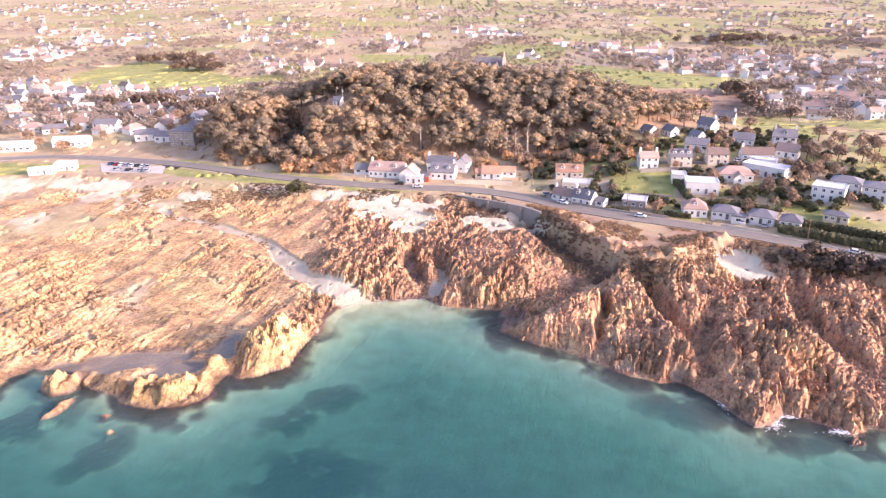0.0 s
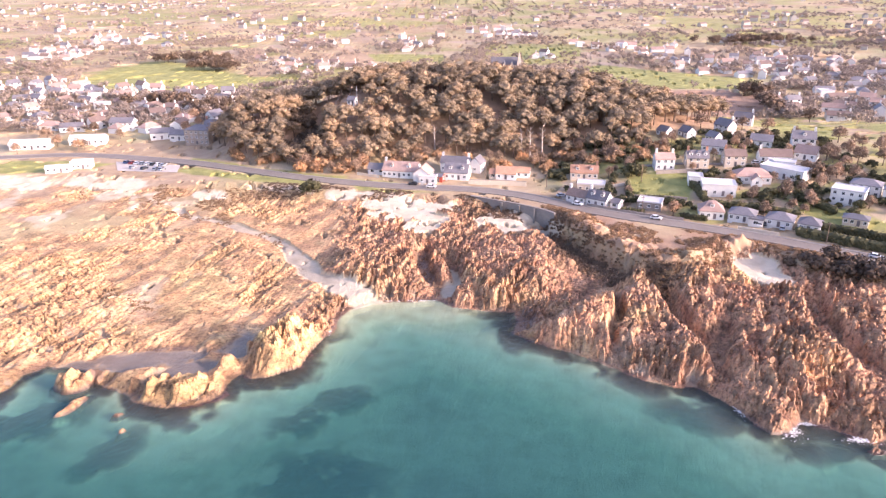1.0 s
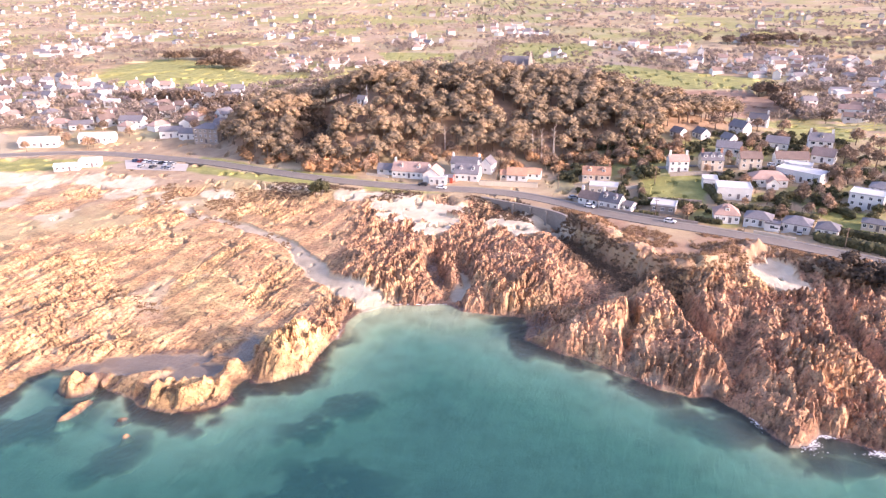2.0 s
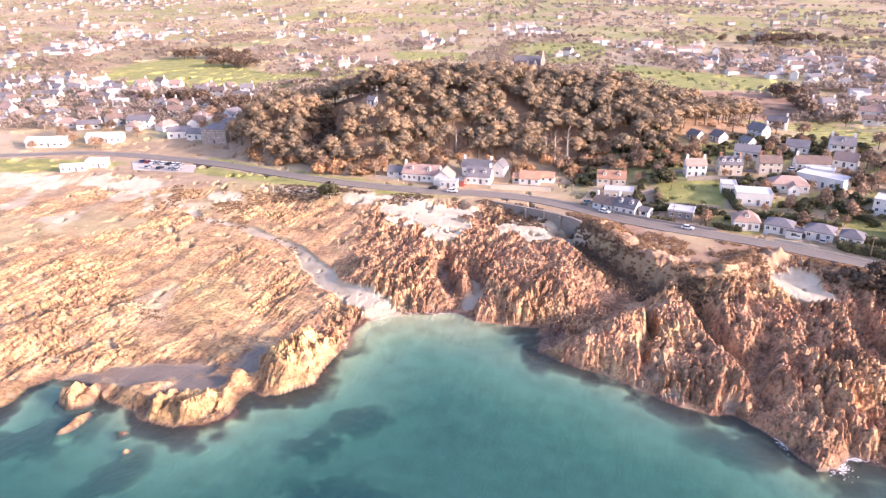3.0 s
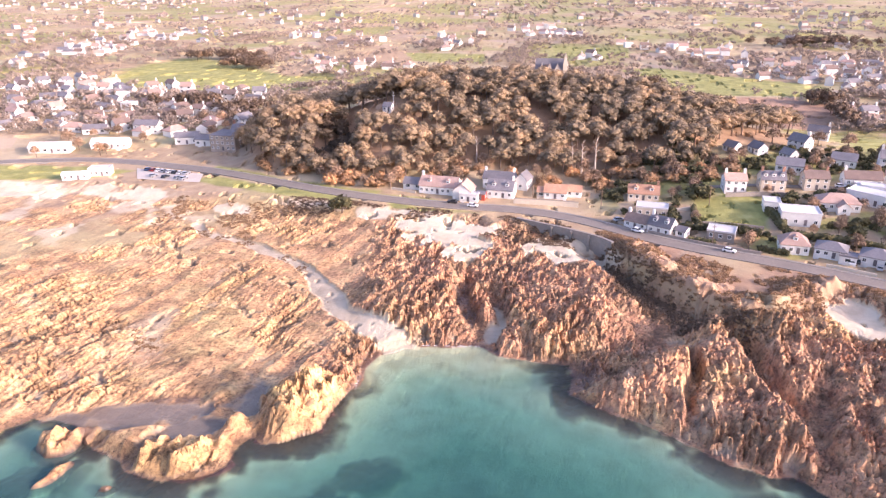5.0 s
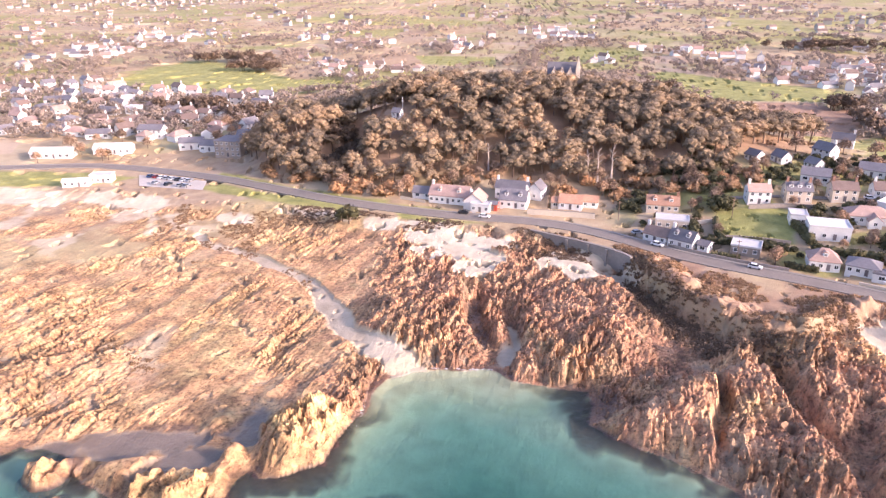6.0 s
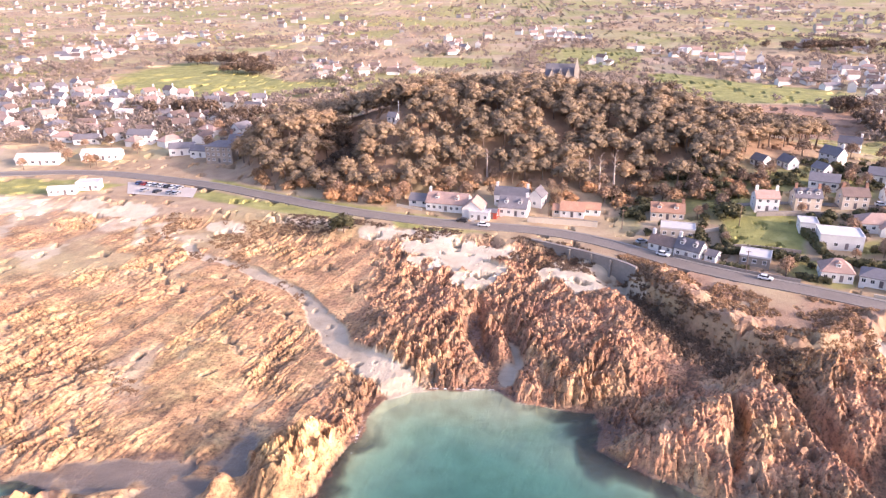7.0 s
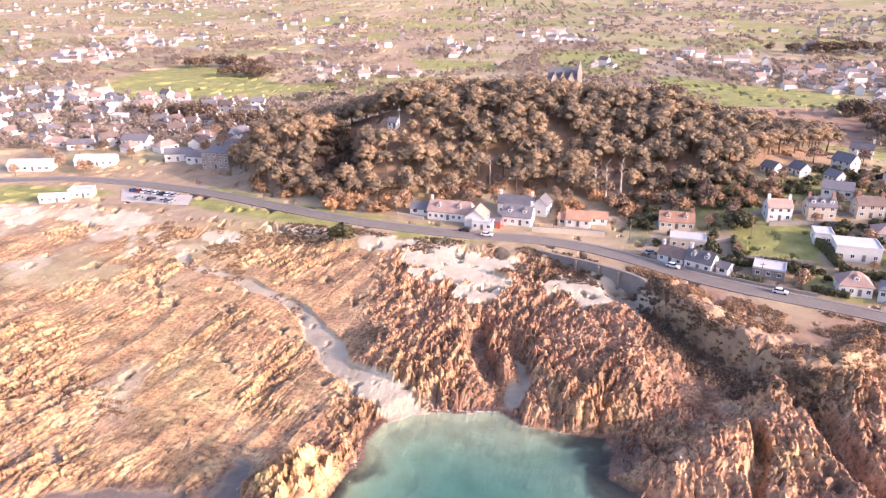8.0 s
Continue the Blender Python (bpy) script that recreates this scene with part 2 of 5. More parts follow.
    rock = np.where(ds > 0, (1 - sand) * (1 - edge), 0)
    rock = np.maximum(rock * (1 - 0.45 * gully), smooth(0.3, 0.6, isle))
    rock = rock * (1 - 0.8 * heath * smooth(-0.3, 0.15, fbm(x, y, 19, 89, 3)))
    flat = 0
    for r in WET_SHADE:
        flat = np.maximum(flat, smooth(0.25, 0.7, mound(wx, wy, *r, 1.6) + 0.9 * fbm(x, y, 5, 301, 4)))
    flat = flat * (ds > 0)
    sand = np.maximum(sand, 0.65 * flat)
    rock = rock * (1 - 0.75 * flat)
    z = np.where(flat > 0, z * (1 - flat) + np.minimum(z, 0.35) * flat, z)
    relief = np.zeros(x.shape)
    stony = rock > 0.01
    if stony.any():
        relief[stony] = strata(x[stony], y[stony], wx[stony], wy[stony])
    relief = relief * (1 - 0.6 * flat) * (1 - 0.4 * cleft)
    relief = relief * (1 - 0.75 * dip)
    relief = relief * rock * smooth(0.0, 1.8, ds + 30 * isle)
    z = np.where(rock > 0, np.maximum(z + relief, np.minimum(z, 0.12 + 0.25 * fbm(x, y, 3, 141, 2))), z)
    z = z + 0.5 * weed * fbm(x, y, 3, 151, 3) * (ds < 0) + weed * (ds < 0) * 0.5 * smooth(2, 9, sea)
    z = z + 0.10 * sand * fbm(x, y, 5, 161, 2)
    z = z + edge * smooth(3, 0, np.abs(dp)) * 0.8 * fbm(x, y, 3, 171, 3)
    z = z + smooth(0, 3, dp) * smooth(16, 9, dp) * smooth(36, 50, x) * smooth(5, 9, distance(x, y, ROAD, False)[0]) * 3.2 * fbm(x, y, 6, 181, 4)
    return z, rock, np.where(rock > 0.5, np.minimum(sand, 1 - rock), sand), np.maximum(weed, 0.9 * flat), edge, ds, dp


def ground(x, y):
    """Height of the ground under a thing."""
    return float(terrain(np.array([float(x)]), np.array([float(y)]))[0][0])


FIELDS = [  # crop, then corners
    ("green", [(-297, 577), (-314, 642), (-283, 717), (-226, 676), (-162, 608), (-113, 603), (-123, 558), (-150, 527), (-239, 543)]),
    ("green", [(112, 640), (140, 655), (186, 607), (243, 562), (235, 513), (206, 520), (141, 521), (132, 560)]),
    ("brown", [(139, 518), (204, 517), (222, 489), (195, 428), (178, 412), (158, 430), (137, 468)]),
    ("green", [(157, 415), (178, 403), (193, 396), (207, 381), (203, 352), (187, 331), (174, 338), (166, 352), (172, 372), (160, 392)]),
    ("green", [(234, 390), (270, 388), (240, 342), (215, 356)]),
    ("green", [(70, 823), (146, 783), (134, 717), (68, 731)]),
    ("straw", [(69, 1107), (188, 1015), (210, 902), (182, 838), (104, 959)]),
    ("green", [(-82, 761), (0, 750), (0, 690), (-65, 698)]),
    ("straw", [(-143, 1182), (-27, 1207), (-16, 1091), (-122, 1071)]),
    ("green", [(78, 297), (102, 296), (103, 280), (96, 264), (74, 267)]),
    ("green", [(-240, 352), (-192, 351), (-165, 344), (-182, 330), (-240, 328)]),
    ("green", [(-127, 337), (-90, 318), (-60, 303), (-62, 297), (-100, 312), (-130, 327)]),
    ("green", [(-40, 297), (-12, 287), (-3, 284), (-20, 286), (-38, 291)]),
    ("green", [(-58, 312), (-20, 300), (-16, 297), (-40, 304)]),
    ("green", [(128, 262), (150, 246), (158, 225), (135, 232)]),
    ("green", [(-128, 352), (-92, 330), (-66, 317), (-44, 310), (-46, 306), (-68, 312), (-93, 326), (-130, 346)]),
]
# ---- materials ----
def shader(name):
    mat = bpy.data.materials.new(name)
    mat.use_nodes = True
    return mat, mat.node_tree.nodes, mat.node_tree.links, mat.node_tree.nodes["Principled BSDF"]


def ramp(nodes, links, source, stops):
    r = nodes.new("ShaderNodeValToRGB")
    while len(r.color_ramp.elements) < len(stops):
        r.color_ramp.elements.new(0.5)
    for e, (p, c) in zip(r.color_ramp.elements, stops):
        e.position, e.color = p, (*c, 1)
    links.new(source, r.inputs[0])
    return r.outputs[0]


def mixed(nodes, links, factor, a, b, mode="MIX"):
    m = nodes.new("ShaderNodeMix")
    m.data_type, m.blend_type = "RGBA", mode
    for socket, value in ((m.inputs[0], factor), (m.inputs[6], a), (m.inputs[7], b)):
        if isinstance(value, (int, float)):
            socket.default_value = value
        elif isinstance(value, tuple):
            socket.default_value = (*value, 1)
        else:
            links.new(value, socket)
    return m.outputs[2]


def texture(nodes, links, size, detail=4.0, kind="Noise", vector=None, rough=0.6):
    t = nodes.new("ShaderNodeTex" + kind)
    t.inputs["Scale"].default_value = 1.0 / size
    if kind == "Noise":
        t.inputs["Detail"].default_value, t.inputs["Roughness"].default_value = detail, rough
    if vector is not None:
        links.new(vector, t.inputs["Vector"])
    return t


def place(nodes):
    return nodes.new("ShaderNodeNewGeometry").outputs["Position"]


def bumped(nodes, links, bsdf, source, strength, size):
    b = nodes.new("ShaderNodeBump")
    b.inputs["Strength"].default_value, b.inputs["Distance"].default_value = strength, size
    links.new(source, b.inputs["Height"])
    links.new(b.outputs[0], bsdf.inputs["Normal"])


def plain(name, colour, rough=0.8, vary=0.25, size=0.6, bump=0.15, metal=0.0, each=0.0, dirt=None):
    """A surface with grain, larger stains, relief, and a shade of its own for each object."""
    mat, n, k, b = shader(name)
    spot = place(n)
    fine, wide = texture(n, k, size, 5, vector=spot), texture(n, k, size * 7, 3, vector=spot)
    dark = tuple(c * (1 - vary) for c in colour)
    pale = tuple(min(1, c * (1 + vary * 0.7)) for c in colour)
    c = ramp(n, k, fine.outputs[0], [(0.32, dark), (0.68, pale)])
    stain = ramp(n, k, wide.outputs[0], [(0.35, (0, 0, 0)), (0.7, (1, 1, 1))])
    c = mixed(n, k, stain, c, tuple(dirt or [v * (1 - vary) for v in colour]))
    if each:
        info = n.new("ShaderNodeObjectInfo")
        shade = ramp(n, k, info.outputs["Random"], [(0, (1 - each,) * 3), (1, (1 + each * 0.6, 1 + each * 0.5, 1 + each * 0.35))])
        c = mixed(n, k, 1.0, c, shade, "MULTIPLY")
    k.new(c, b.inputs["Base Color"])
    b.inputs["Roughness"].default_value, b.inputs["Metallic"].default_value = rough, metal
    if bump:
        bumped(n, k, b, fine.outputs[0], bump, size * 0.4)
    return mat


def ground_material():
    mat, n, k, b = shader("coast_ground")
    spot = place(n)
    at = n.new("ShaderNodeAttribute")
    at.attribute_name = "cover"
    sep = n.new("ShaderNodeSeparateColor")
    k.new(at.outputs["Color"], sep.inputs[0])
    rock, sand, green = sep.outputs
    at2 = n.new("ShaderNodeAttribute")
    at2.attribute_name = "cover_b"
    sep2 = n.new("ShaderNodeSeparateColor")
    k.new(at2.outputs["Color"], sep2.inputs[0])
    weed, brown, pale = sep2.outputs
    fine, mid, wide = texture(n, k, 1.1, 8, vector=spot, rough=0.75), texture(n, k, 6, 5, vector=spot), texture(n, k, 45, 4, vector=spot)
    # plain: a patchwork of rough grass, bare scrub and garden ground
    patch = texture(n, k, 55, kind="Voronoi", vector=spot)
    tint = n.new("ShaderNodeSeparateColor")
    k.new(patch.outputs["Color"], tint.inputs[0])
    land = ramp(n, k, tint.outputs[0], [(0.0, (0.44, 0.31, 0.20)), (0.3, (0.52, 0.42, 0.24)), (0.55, (0.40, 0.38, 0.17)), (0.8, (0.56, 0.43, 0.30)), (1.0, (0.36, 0.27, 0.19))])
    scrub = ramp(n, k, mid.outputs[0], [(0.3, (0.24, 0.15, 0.085)), (0.5, (0.40, 0.265, 0.14)), (0.72, (0.50, 0.37, 0.20))])
    land = mixed(n, k, ramp(n, k, wide.outputs[0], [(0.4, (0.25,) * 3), (0.6, (0.8,) * 3)]), land, scrub)
    grass = ramp(n, k, mid.outputs[0], [(0.3, (0.20, 0.20, 0.054)), (0.55, (0.33, 0.31, 0.088)), (0.75, (0.45, 0.405, 0.143))])
    earth = ramp(n, k, mid.outputs[0], [(0.3, (0.28, 0.155, 0.095)), (0.7, (0.46, 0.28, 0.165))])
    land = mixed(n, k, green, land, grass)
    land = mixed(n, k, brown, land, earth)
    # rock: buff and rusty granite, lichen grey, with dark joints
    stone = ramp(n, k, mid.outputs[0], [(0.28, (0.24, 0.125, 0.078)), (0.5, (0.40, 0.219, 0.124)), (0.7, (0.54, 0.339, 0.195))])
    grain = ramp(n, k, fine.outputs[0], [(0.36, (0.38, 0.33, 0.31)), (0.48, (1.02, 0.98, 0.95)), (0.64, (1.48, 1.42, 1.32))])
    stone = mixed(n, k, 1.0, stone, grain, "MULTIPLY")
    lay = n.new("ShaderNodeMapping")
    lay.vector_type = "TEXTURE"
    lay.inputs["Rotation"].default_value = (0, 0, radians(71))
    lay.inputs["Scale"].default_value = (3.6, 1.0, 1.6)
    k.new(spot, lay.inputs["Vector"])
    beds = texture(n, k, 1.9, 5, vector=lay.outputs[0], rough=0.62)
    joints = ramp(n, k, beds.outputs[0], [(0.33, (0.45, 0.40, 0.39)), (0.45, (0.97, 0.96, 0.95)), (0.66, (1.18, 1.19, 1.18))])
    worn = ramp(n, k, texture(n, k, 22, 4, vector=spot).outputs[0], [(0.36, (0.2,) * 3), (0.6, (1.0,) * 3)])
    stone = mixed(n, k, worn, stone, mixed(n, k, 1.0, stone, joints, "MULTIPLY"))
    lichen = texture(n, k, 10, 5, vector=spot, rough=0.7)
    dull = ramp(n, k, lichen.outputs[0], [(0.46, (0, 0, 0)), (0.58, (0.75,) * 3)])
    stone = mixed(n, k, dull, stone, mixed(n, k, 1.0, stone, (0.50, 0.55, 0.53), "MULTIPLY"))
    light = mixed(n, k, 1.0, stone, (1.38, 1.58, 1.28), "MULTIPLY")
    stone = mixed(n, k, pale, stone, light)
    beach = ramp(n, k, mid.outputs[0], [(0.3, (0.52, 0.41, 0.275)), (0.6, (0.70, 0.585, 0.415))])
    kelp = ramp(n, k, mid.outputs[0], [(0.3, (0.03, 0.02, 0.018)), (0.7, (0.085, 0.045, 0.034))])
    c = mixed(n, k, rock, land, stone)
    c = mixed(n, k, sand, c, beach)
    c = mixed(n, k, weed, c, kelp)
    k.new(c, b.inputs["Base Color"])
    k.new(ramp(n, k, weed, [(0.2, (0.88,) * 3), (0.6, (0.3,) * 3)]), b.inputs["Roughness"])
    bumped(n, k, b, mixed(n, k, 0.5, fine.outputs[0], beds.outputs[0]), 0.75, 0.8)
    return mat


def water_material():
    mat, n, k, b = shader("sea_water")
    spot = place(n)
    at = n.new("ShaderNodeAttribute")
    at.attribute_name = "depth"
    drift = texture(n, k, 26, 4, vector=spot)
    body = ramp(n, k, at.outputs["Fac"], [(0.0, (0.36, 0.35, 0.30)), (0.2, (0.13, 0.24, 0.205)), (0.5, (0.03, 0.12, 0.104)), (1.0, (0.019, 0.08, 0.084))])
    body = mixed(n, k, ramp(n, k, drift.outputs[0], [(0.35, (0, 0, 0)), (0.7, (0.5,) * 3)]), body, (0.036, 0.145, 0.118))
    k.new(body, b.inputs["Base Color"])
    b.inputs["Roughness"].default_value, b.inputs["IOR"].default_value = 0.12, 1.33
    swell, chop = texture(n, k, 3.2, 4, vector=spot), texture(n, k, 0.7, 2, vector=spot)
    bumped(n, k, b, mixed(n, k, 0.3, swell.outputs[0], chop.outputs[0]), 0.25, 0.25)
    clear = n.new("ShaderNodeBsdfTransparent")
    k.new(ramp(n, k, at.outputs["Fac"], [(0.0, (0.70, 0.80, 0.76)), (0.06, (0.50, 0.75, 0.72)), (0.15, (0.40, 0.72, 0.71))]), clear.inputs[0])
    mixer = n.new("ShaderNodeMixShader")
    k.new(ramp(n, k, at.outputs["Fac"], [(0.0, (0.05,) * 3), (0.12, (0.34,) * 3), (0.45, (0.52,) * 3), (1.0, (0.68,) * 3)]), mixer.inputs[0])
    k.new(clear.outputs[0], mixer.inputs[1])
    k.new(b.outputs[0], mixer.inputs[2])
    k.new(mixer.outputs[0], n["Material Output"].inputs["Surface"])
    return mat


# ---- the ground, one sheet from the sea floor to the horizon ----
def steps(stretches):
    out = []
    for a, b, s0, s1 in stretches:
        p = a
        while p < b:
            out.append(p)
            p += s0 + (s1 - s0) * (p - a) / (b - a)
    out.append(stretches[-1][1])
    return np.array(out)


def sheet(name, xs, ys, z, attributes, material, shaded=False):
    gx, gy = np.meshgrid(xs, ys)
    nx, ny = len(xs), len(ys)
    mesh = bpy.data.meshes.new(name)
    mesh.vertices.add(nx * ny)
    mesh.vertices.foreach_set("co", np.stack([gx.ravel(), gy.ravel(), z.ravel()], 1).astype(np.float32).ravel())
    i = (np.arange(ny - 1)[:, None] * nx + np.arange(nx - 1)[None, :]).ravel()
    quads = np.stack([i, i + 1, i + nx + 1, i + nx], 1).astype(np.int32)
    mesh.loops.add(quads.size)
    mesh.loops.foreach_set("vertex_index", quads.ravel())
    mesh.polygons.add(len(quads))
    mesh.polygons.foreach_set("loop_start", np.arange(0, quads.size, 4, dtype=np.int32))
    mesh.update(calc_edges=True)
    mesh.polygons.foreach_set("use_smooth", np.full(len(quads), shaded, bool))
    for key, rgb in attributes.items():
        layer = mesh.attributes.new(key, "FLOAT_COLOR", "POINT")
        rgba = np.ones((nx * ny, 4), np.float32)
        for c, v in enumerate(rgb):
            rgba[:, c] = np.broadcast_to(v, gx.shape).ravel()
        layer.data.foreach_set("color", rgba.ravel())
    mesh.materials.append(material)
    return new(name, mesh)


xs = steps([(-5000, -800, 500, 120), (-800, -260, 60, 8), (-260, -175, 6, 0.8), (-175, -62, 0.7, 0.45), (-62, 118, 0.4, 0.4), (118, 150, 0.5, 0.8), (150, 270, 0.8, 6), (270, 800, 8, 60), (800, 5000, 120, 500)])
ys = steps([(-900, 60, 120, 12), (60, 112, 6, 0.6), (112, 262, 0.4, 0.4), (262, 300, 0.45, 0.9), (300, 480, 0.9, 2.5), (480, 1200, 4, 16), (1200, 4900, 30, 300)])
gx, gy = np.meshgrid(xs, ys)
height, rock, sand, weed, edge, off_shore, off_edge = terrain(gx, gy)
green, brown = np.zeros_like(height), np.zeros_like(height)
for crop, corners in FIELDS:
    inside = smooth(-1.5, 1.5, signed(gx + 2 * fbm(gx, gy, 9, 201, 2), gy + 2 * fbm(gx, gy, 9, 211, 2), corners))
    if crop == "green":
        green = np.maximum(green, inside)
    elif crop == "straw":
        green = np.maximum(green, inside * 0.5)
    else:
        brown = np.maximum(brown, inside)
line_y = np.interp(gx, [p[0] for p in ROAD], [p[1] for p in ROAD])
seaward = smooth(2, -2, gy - line_y)
brown = np.maximum(brown, 0.85 * smooth(-1, 2, off_edge) * smooth(28, 18, off_edge) * seaward * smooth(38, 48, gx) * smooth(-0.5, 0.1, fbm(gx, gy, 8, 271, 3)))
green = np.maximum(green, smooth(-0.04, 0.14, fbm(gx, gy, 90, 221, 3)) * smooth(430, 520, gy) * 0.8)
green = np.maximum(green, smooth(-0.08, 0.2, fbm(gx, gy, 14, 231, 3)) * smooth(30, 60, gx) * (1 - seaward) * (gy < 420) * (1 - smooth(0.5, 3, hill_z(gx, gy))) * 0.8)
brown = np.maximum(brown, 0.8 * smooth(1, 5, hill_z(gx, gy)))
brown = brown * (1 - smooth(-1.5, 1.5, signed(gx, gy, FIELDS[3][1])))
wet = smooth(1.1, 0.2, height) * (off_shore > -3) * smooth(-0.3, 0.3, fbm(gx, gy, 9, 241, 3) + 0.1) * (1 - sand) * (height > -3)
light = np.clip(0.55 * smooth(-20, -60, gx) + 0.6 * mound(gx, gy, -41, 167, 9, 10, 30, 2) + 0.4 * mound(gx, gy, -66, 147, 12, 7, 30, 2)
                + 0.9 * mound(gx, gy, 71, 201, 9, 5, 20) + 0.5 * mound(gx, gy, 92, 206, 7, 8, 0) + 0.8 * smooth(0.1, 0.4, fbm(gx, gy, 22, 251, 3)) * (1 - smooth(-20, -60, gx)) * 0.5 + 0.7 * mound(gx, gy, -80, 206, 10, 20, 20), 0, 1)
coast = sheet("ground", xs, ys, height, {"cover": (rock, np.where(off_shore < 0, (1 - np.clip(weed, 0, 1)) * (1 - rock), sand), green), "cover_b": (np.maximum(np.where(off_shore < 0, weed * (1 - rock * smooth(0.2, 0.9, height)), 0), np.maximum(wet * 0.6, np.where(off_shore >= 0, np.maximum(0.8 * weed, 0.32 * sand * smooth(3.4, 1.2, height)), 0))), brown, light)}, ground_material())
tagged(coast, "rocky foreshore, sandy coves, turf and winter fields running inland", "ground", kind="structure")

wxs = steps([(-5000, -300, 500, 40), (-300, -130, 6, 1.0), (-130, 120, 1.0, 1.0), (120, 260, 1.0, 6), (260, 5000, 40, 500)])
wys = steps([(-4000, 40, 500, 12), (40, 120, 2.5, 2.0), (120, 215, 1.0, 1.0)])
wgx, wgy = np.meshgrid(wxs, wys)
out_sea = np.maximum(-terrain(wgx, wgy)[5], 0)
deep = np.clip((0.07 * out_sea + 1.8 * smooth(0, 40, out_sea)) / 6.0, 0, 1) * (1 - 0.82 * mound(wgx, wgy, -12, 192, 32, 30, 0, 1.3))
swell = 0.05 * fbm(wgx, wgy, 9, 261, 2)
sea = sheet("water", wxs, wys, swell, {"depth": (deep, deep, deep)}, water_material(), True)
tagged(sea, "calm clear turquoise sea over sand and weed", "sea", kind="structure")
# ---- kit ----
WHITE = plain("white_render", (0.78, 0.76, 0.72), 0.8, 0.10, 0.8, 0.05, each=0.12)
CREAM = plain("cream_render", (0.62, 0.54, 0.43), 0.85, 0.12, 0.8, 0.05, each=0.15)
WEATHERED = plain("weathered_render", (0.64, 0.60, 0.55), 0.85, 0.15, 0.8, 0.05, each=0.3)
GRAVEL = plain("pale_gravel", (0.58, 0.51, 0.43), 0.9, 0.15, 0.8, 0.1)
GRANITE = plain("granite_wall", (0.40, 0.34, 0.29), 0.9, 0.3, 0.5, 0.3, each=0.15)
SLATE = plain("slate_roof", (0.22, 0.205, 0.215), 0.6, 0.25, 0.5, 0.2, each=0.25)
PINKTILE = plain("weathered_pink_tiles", (0.47, 0.32, 0.26), 0.8, 0.25, 0.4, 0.25, each=0.2)
TERRACOTTA = plain("terracotta_tiles", (0.50, 0.28, 0.18), 0.8, 0.25, 0.4, 0.25, each=0.2)
BROWNTILE = plain("brown_tiles", (0.24, 0.17, 0.14), 0.8, 0.25, 0.4, 0.25, each=0.2)
FELT = plain("pale_flat_roofing", (0.66, 0.64, 0.62), 0.75, 0.15, 1.2, 0.05, each=0.1)
FRAME = plain("white_frame", (0.8, 0.8, 0.79), 0.5, 0.05, 0.2, 0)
DOORPAINT = plain("door_paint", (0.16, 0.14, 0.15), 0.5, 0.15, 0.2, 0, each=0.4)
REDPAINT = plain("red_paint", (0.42, 0.07, 0.04), 0.5, 0.15, 0.3, 0)
BRICKS = plain("chimney_brick", (0.40, 0.22, 0.15), 0.85, 0.25, 0.25, 0.2, each=0.2)
CONCRETE = plain("sea_wall_concrete", (0.30, 0.265, 0.23), 0.85, 0.2, 0.8, 0.2)
ASPHALT = plain("asphalt", (0.25, 0.208, 0.168), 0.85, 0.18, 0.7, 0.1)
PAVING = plain("pale_paving", (0.30, 0.262, 0.222), 0.85, 0.15, 0.8, 0.1)
BARK = plain("bark", (0.22, 0.15, 0.11), 0.9, 0.3, 0.3, 0.4, each=0.2)
PALEBARK = plain("bleached_wood", (0.55, 0.46, 0.38), 0.85, 0.2, 0.3, 0.3)
STONE = plain("boulder_granite", (0.38, 0.235, 0.135), 0.9, 0.6, 0.9, 0.6, each=0.45)
RUBBER = plain("rubber", (0.03, 0.03, 0.03), 0.8, 0.2, 0.1, 0)
WOOD = plain("weathered_timber", (0.28, 0.19, 0.13), 0.85, 0.3, 0.2, 0.2)


def glass_material():
    mat, n, k, b = shader("window_glass")
    b.inputs["Base Color"].default_value = (0.025, 0.03, 0.035, 1)
    b.inputs["Roughness"].default_value, b.inputs["IOR"].default_value = 0.06, 1.5
    return mat


def leaf_material(name, dark, lit, size=1.6, each=0.35):
    mat, n, k, b = shader(name)
    spot = place(n)
    wide = texture(n, k, size, 3, vector=spot)
    c = ramp(n, k, wide.outputs[0], [(0.3, dark), (0.7, lit)])
    info, isle = n.new("ShaderNodeObjectInfo"), n.new("ShaderNodeNewGeometry")
    c = mixed(n, k, 1.0, c, ramp(n, k, info.outputs["Random"], [(0, (1 - each, 1 - each, 1 - each)), (0.6, (1, 1, 1)), (1, (1 + each * 1.2, 1 + each * 0.8, 1 + each * 0.4))]), "MULTIPLY")
    c = mixed(n, k, 1.0, c, ramp(n, k, isle.outputs["Random Per Island"], [(0, (0.78,) * 3), (1, (1.18,) * 3)]), "MULTIPLY")
    k.new(c, b.inputs["Base Color"])
    b.inputs["Roughness"].default_value = 0.75
    b.inputs["Specular IOR Level"].default_value = 0.2
    return mat


